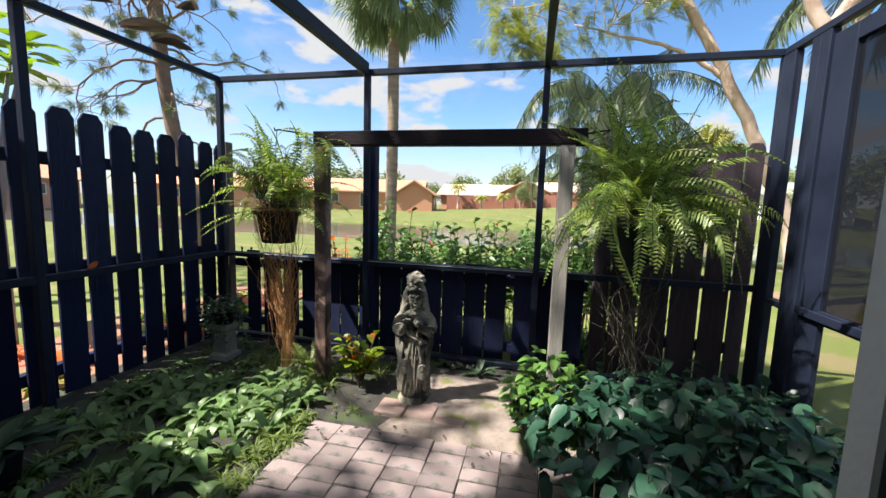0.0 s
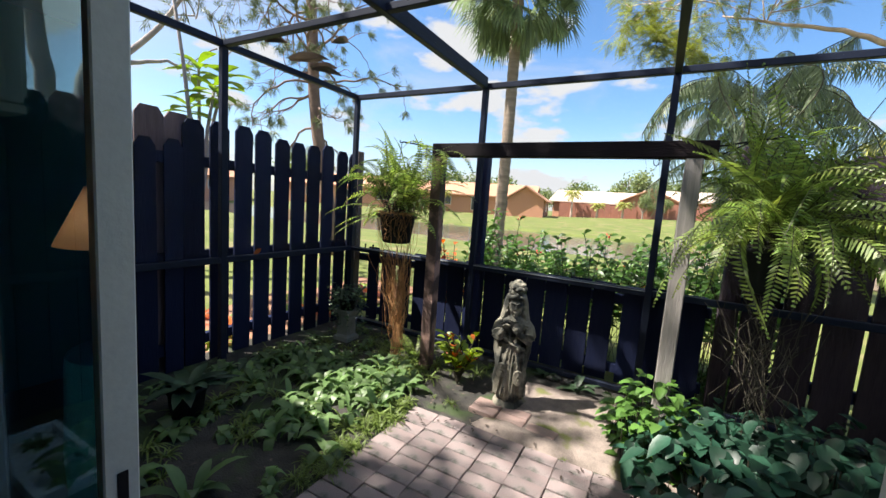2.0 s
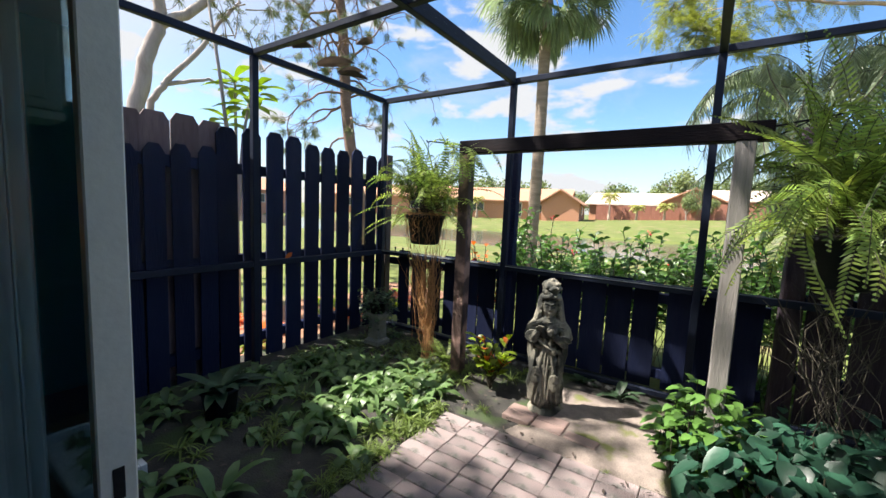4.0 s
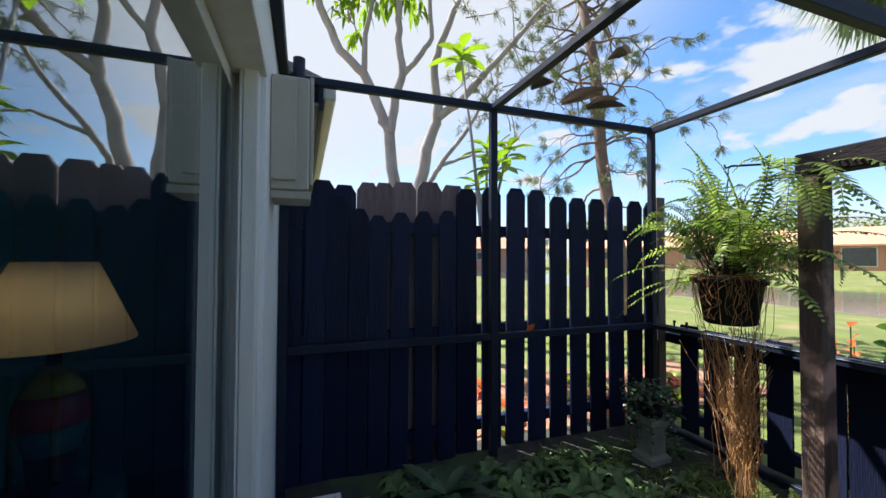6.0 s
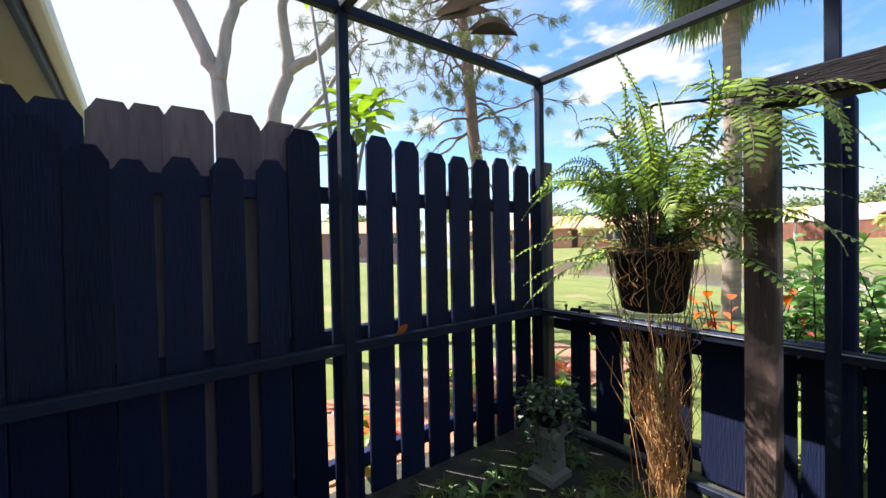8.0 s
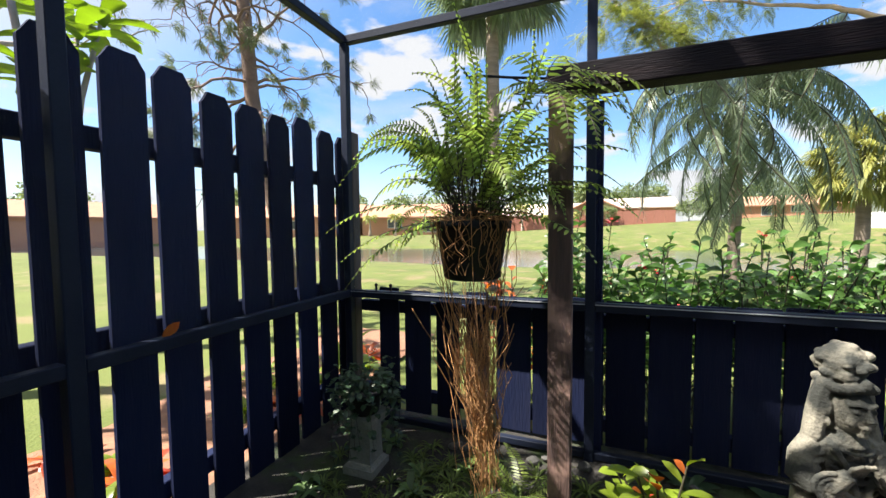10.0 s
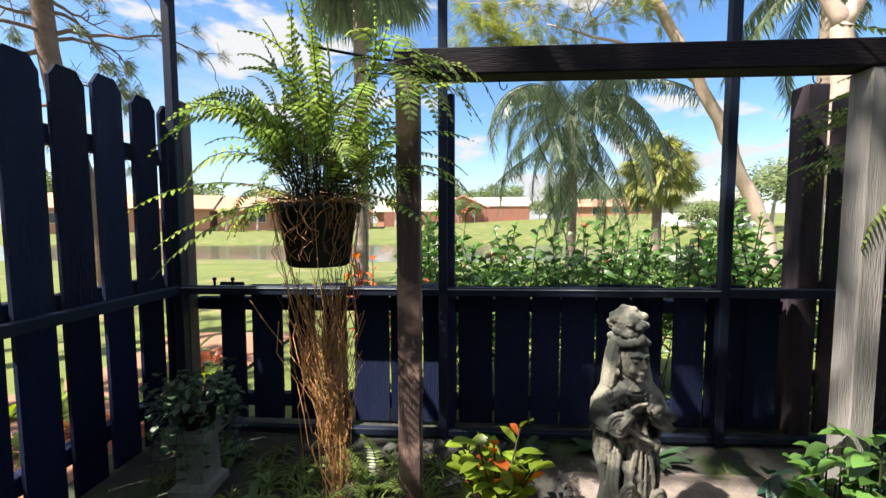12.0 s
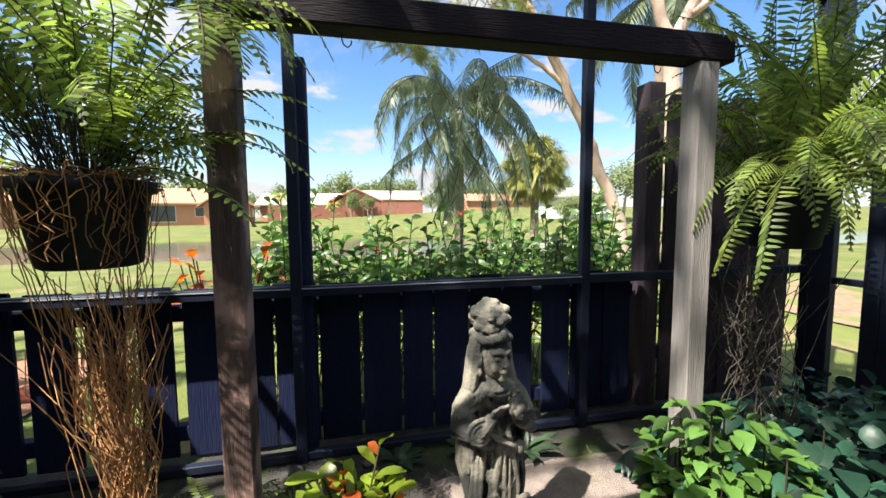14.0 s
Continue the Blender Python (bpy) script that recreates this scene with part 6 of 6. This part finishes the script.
M_ROOF_W = mat("pale_shingle", (0.62, 0.50, 0.43), (0.52, 0.41, 0.35), 0.9, 1.5, 18, 0.6)
M_WOODFENCE = mat("red_brown_fence", (0.36, 0.15, 0.11), (0.27, 0.11, 0.08), 0.9, 2, 20, 0.4, stretch=(1, 1, 4))
M_DARKGLASS = mat("far_window", (0.05, 0.06, 0.07), (0.035, 0.04, 0.045), 0.1, 2, 8, 0.0)


def house(x, y, rz, w, d, z, eave, ridge, wallm, roofm, label, wins, gable_end=True):
    hs = empty("house", (0, 0, 0), label, "house", "houses across the pond")
    part("wall", box((-w / 2, -d / 2, -1.0), (w / 2, d / 2, eave)), wallm, hs)
    bm = bmesh.new()
    o = 0.6
    pr = [(-d / 2 - o, eave - 0.12), (0, ridge), (d / 2 + o, eave - 0.12), (d / 2 + o, eave - 0.3), (0, ridge - 0.22), (-d / 2 - o, eave - 0.3)]
    a = [bm.verts.new((-w / 2 - o, p, q)) for p, q in pr]
    b = [bm.verts.new((w / 2 + o, p, q)) for p, q in pr]
    bm.faces.new(a[::-1])
    bm.faces.new(b)
    for i in range(6):
        j = (i + 1) % 6
        bm.faces.new((a[i], a[j], b[j], b[i]))
    rf = part("roof", bm, roofm, hs)
    bm = bmesh.new()
    for sx in (-w / 2, w / 2):
        vs = [bm.verts.new((sx, p, q)) for p, q in ((-d / 2, eave - 0.02), (d / 2, eave - 0.02), (0, ridge - 0.24))]
        bm.faces.new(vs)
    part("gable", bm, wallm, hs)
    for wx, wz, ww, wh in wins:
        wn_ = part("window", box((wx - ww / 2, -d / 2 - 0.04, wz), (wx + ww / 2, -d / 2 - 0.002, wz + wh)), M_WHITE, hs, "white framed window")
        part("pane", box((wx - ww / 2 + 0.08, -d / 2 - 0.06, wz + 0.08), (wx + ww / 2 - 0.08, -d / 2 - 0.041, wz + wh - 0.08)), M_DARKGLASS, wn_)
    hs.matrix_basis = pose(x, y, z, 0, 0, rz)
    return hs


house(-25.5, 58, 12, 18, 9, 0.55, 2.6, 4.5, M_BRICK, M_ROOF_R, "low salmon house with an orange shingle roof", ((-4, 0.8, 2.2, 1.3), (1.5, 0.2, 2.6, 2.0), (5.5, 0.8, 1.6, 1.2)))
house(-17.0, 58.5, 100, 9, 5, 0.55, 2.3, 4.2, M_BRICK, M_ROOF_R, "salmon gabled wing with an orange shingle roof", ((0, 0.7, 1.6, 1.3),))
house(-7.5, 70, -2, 15, 9, 0.65, 2.7, 4.5, M_BRICK, M_ROOF_W, "low salmon house with a pale shingle roof", ((-3, 0.9, 2.2, 1.2), (3, 0.9, 1.6, 1.2)))
house(-0.5, 69, 85, 10, 7, 0.8, 3.0, 4.9, M_BRICK, M_ROOF_R, "salmon gabled house across the pond", ((0, 0.8, 1.6, 1.2),))
house(4.5, 78, 0, 13, 10, 1.6, 2.9, 4.6, M_BRICK, M_ROOF_W, "low house with a pale roof behind a fence", ((-3, 0.9, 2.2, 1.2), (2, 0.9, 1.6, 1.2)))
house(31, 88, -8, 15, 9, 2.55, 2.2, 3.8, M_BRICK, M_ROOF_R, "small salmon house at the lawn's end", ((-4, 0.3, 1.4, 1.7), (0, 0.8, 1.6, 1.1), (4, 0.8, 1.6, 1.1)))
house(-45, 52, 20, 20, 9, 0.5, 2.8, 4.7, M_BRICK, M_ROOF_R, "long salmon house with an orange roof", ((-6, 0.8, 2.0, 1.3), (0, 0.8, 2.0, 1.3), (6, 0.8, 2.0, 1.3)))
house(-62, 30, 70, 20, 9, 0.4, 2.8, 4.7, M_BRICK, M_ROOF_R, "long salmon house with an orange roof", ((-6, 0.8, 2.0, 1.3), (0, 0.8, 2.0, 1.3), (6, 0.8, 2.0, 1.3)))
house(25.5, 46.5, -25, 8, 6, 0.9, 2.7, 3.8, M_STUCCO, M_CONC, "white house beyond the palms", ((0.5, 0.9, 1.2, 1.1),))


def far_fence(x0, y0, x1, y1, z, hgt):
    f = empty("board_fence", (0, 0, 0), "red-brown board fence across the pond", "fence", "far fences")
    ln = math.hypot(x1 - x0, y1 - y0)
    n = max(2, int(ln / 1.2))
    for i in range(n):
        bm = box((ln * i / n + 0.02, -0.03, -1.0), (ln * (i + 1) / n - 0.02, 0.03, hgt + 0.05 * (i % 2)))
        part("panel", bm, M_WOODFENCE, f)
    f.matrix_basis = pose(x0, y0, z, 0, 0, math.degrees(math.atan2(y1 - y0, x1 - x0)))


far_fence(-13.5, 63, 1.2, 64.5, 0.6, 2.3)
far_fence(-2.5, 61, 9.0, 61, 1.35, 2.0)
# far palms and trees
rng = random.Random(120)
for x, y, z, hgt, ln in ((-11.3, 61.4, 0.5, 3.7, 1.9), (-7.6, 61, 0.6, 2.1, 1.4), (-4.2, 61, 0.6, 2.4, 1.5), (-31, 50, 0.4, 2.4, 1.5), (-27.5, 51, 0.4, 2.6, 1.4)):
    t = empty("small_palm", (x, y, z), "small feathery palm across the pond", "palm tree", "far palms")
    bm = bmesh.new()
    tube(bm, [(x, y, z - 0.4), (x, y, z + 0.5), (x, y, z + hgt)], [0.3, 0.18, 0.1], 10)
    part("trunk", bm, M_BARK_PINK, t, "", True)
    L = Leaves()
    for i in range(16):
        a = 2.4 * i
        L.frond(Vector((x, y, z + hgt)), Vector((math.cos(a), math.sin(a), 1.4 - 1.5 * i / 16)), ln, 2.0, ln * 0.3, 16, 0.09, hang=0.5, rng=rng)
    L.make("fronds", L_SABAL, t, "", False)


def far_tree(x, y, z, hgt, wid, seed, leaf):
    rng = random.Random(seed)
    t = empty("round_tree", (x, y, z), "leafy tree beyond the far houses", "tree", "far trees")
    bm, tips = bmesh.new(), []
    limb(bm, Vector((x, y, z - 0.5)), Vector((0, 0, 1)), hgt * 0.035, hgt * 0.45, 2, rng, tips, 0.3, 0.2, (3, 4), 0.6)
    part("trunk", bm, M_BARK, t, "", True)
    L = Leaves()
    for i in range(26):
        d = ball_dir(rng, -0.55)
        c = Vector((x, y, z + hgt * 0.66)) + Vector((d.x * wid * 0.5, d.y * wid * 0.5, d.z * hgt * 0.34)) * rng.uniform(0.4, 1)
        for q in range(70):
            p = c + ball_dir(rng) * wid * 0.17 * rng.random() ** 0.4
            w = ball_dir(rng)
            L.flat(p, w, w.orthogonal().normalized(), wid * 0.05, wid * 0.032)
    L.make("crown", leaf, t, "", False)


L_FAR = leafmat("far_leaf", (0.17, 0.215, 0.075), 0.4, 0.7, 0.3)
for i, (x, y, z, hgt, wid) in enumerate(((-4.5, 82, 0.5, 9.5, 9.5), (-14, 80, 0.5, 6, 8), (-20, 82, 0.5, 5.5, 7), (0.5, 90, 1, 7.5, 7), (5, 95, 1.5, 9, 8), (11, 95, 1.8, 8.5, 8), (17, 80, 1.8, 7, 7), (23, 100, 2, 8, 9), (31, 104, 2.3, 9, 9), (40, 104, 2.5, 9, 10), (14, 66, 1.5, 3.6, 4), (11, 64, 1.4, 3.4, 3.6), (-1.6, 60, 0.9, 3.6, 3.2), (0.8, 60.2, 1.0, 3.4, 2.6), (22.5, 42, 0.6, 2.6, 4.5), (26, 43, 0.6, 3.2, 5), (15.5, 21, 0, 4.2, 4), (20, 17, 0, 5, 5), (-36, 72, 0.6, 7, 9), (-48, 68, 0.6, 8, 9), (-62, 55, 0.6, 8, 10), (-30, 80, 0.6, 7, 9), (52, 100, 2.5, 9, 11), (48, 60, 2.0, 7, 8), (-75, 35, 0.5, 8, 10), (-80, 10, 0.5, 8, 10), (28, 40, 1.0, 6, 7))):
    far_tree(x, y, z, hgt, wid, 700 + i, L_FAR)
# pale road with drive at the lawn's end
M_ROAD = mat("pale_road", (0.42, 0.4, 0.37), (0.36, 0.34, 0.31), 0.9, 1, 12, 0.2)
bm = bmesh.new()
vs = [bm.verts.new(p) for p in ((12, 70, 2.02), (60, 72, 2.75), (60, 76, 2.78), (12, 74, 2.02))]
bm.faces.new(vs)
tagged(finish("road", bm, M_ROAD), "pale asphalt road at the end of the lawn", "road", kind="structure")
gl = empty("garden_lamp", (-15.9, 57, 0.5), "white globe lamp on a post by the houses", "street lamp")
part("pole", tube(bmesh.new(), [(-15.9, 57, 0.2), (-15.9, 57, 2.4)], 0.06, 8), M_WHITE, gl)
bm = bmesh.new()
bmesh.ops.create_icosphere(bm, subdivisions=2, radius=0.35, matrix=Matrix.Translation((-15.9, 57, 2.7)))
part("globe", bm, M_WHITE, gl, "", True)
# ---- pavers ----
pv = empty("pavement", (-0.2, 1.7, 0), "pink and grey brick pavers laid in straight stacked rows", "pavement", kind="structure")
tagged(finish("paver_bed", box((-0.96, 0.80, -0.06), (0.62, 2.68, -0.012)), M_DIRT), "dark soil in the joints of the pavers", "soil", kind="structure")
bm = box((-0.0995, -0.0483, -0.04), (0.0995, 0.0483, 0.0), 0.004)
pme = bpy.data.meshes.new("paver")
bm.to_mesh(pme)
bm.free()
pme.materials.append(M_PAVER)
rng = random.Random(3)
for i in range(8):
    for j in range(18):
        x, y = -0.938 + 0.1015 + i * 0.203, 2.61 - 0.05 - j * 0.1
        if y < 0.86 or x > 0.62:
            continue
        o = new("paver", pme)
        o.parent = pv
        o.matrix_parent_inverse = Matrix.Translation(pv.location).inverted()
        o.matrix_basis = pose(x + rng.uniform(-.003, .003), y + rng.uniform(-.003, .003), 0.012 + rng.uniform(-0.004, 0.004), rng.uniform(-.35, .35), rng.uniform(-.35, .35), rng.uniform(-.6, .6))
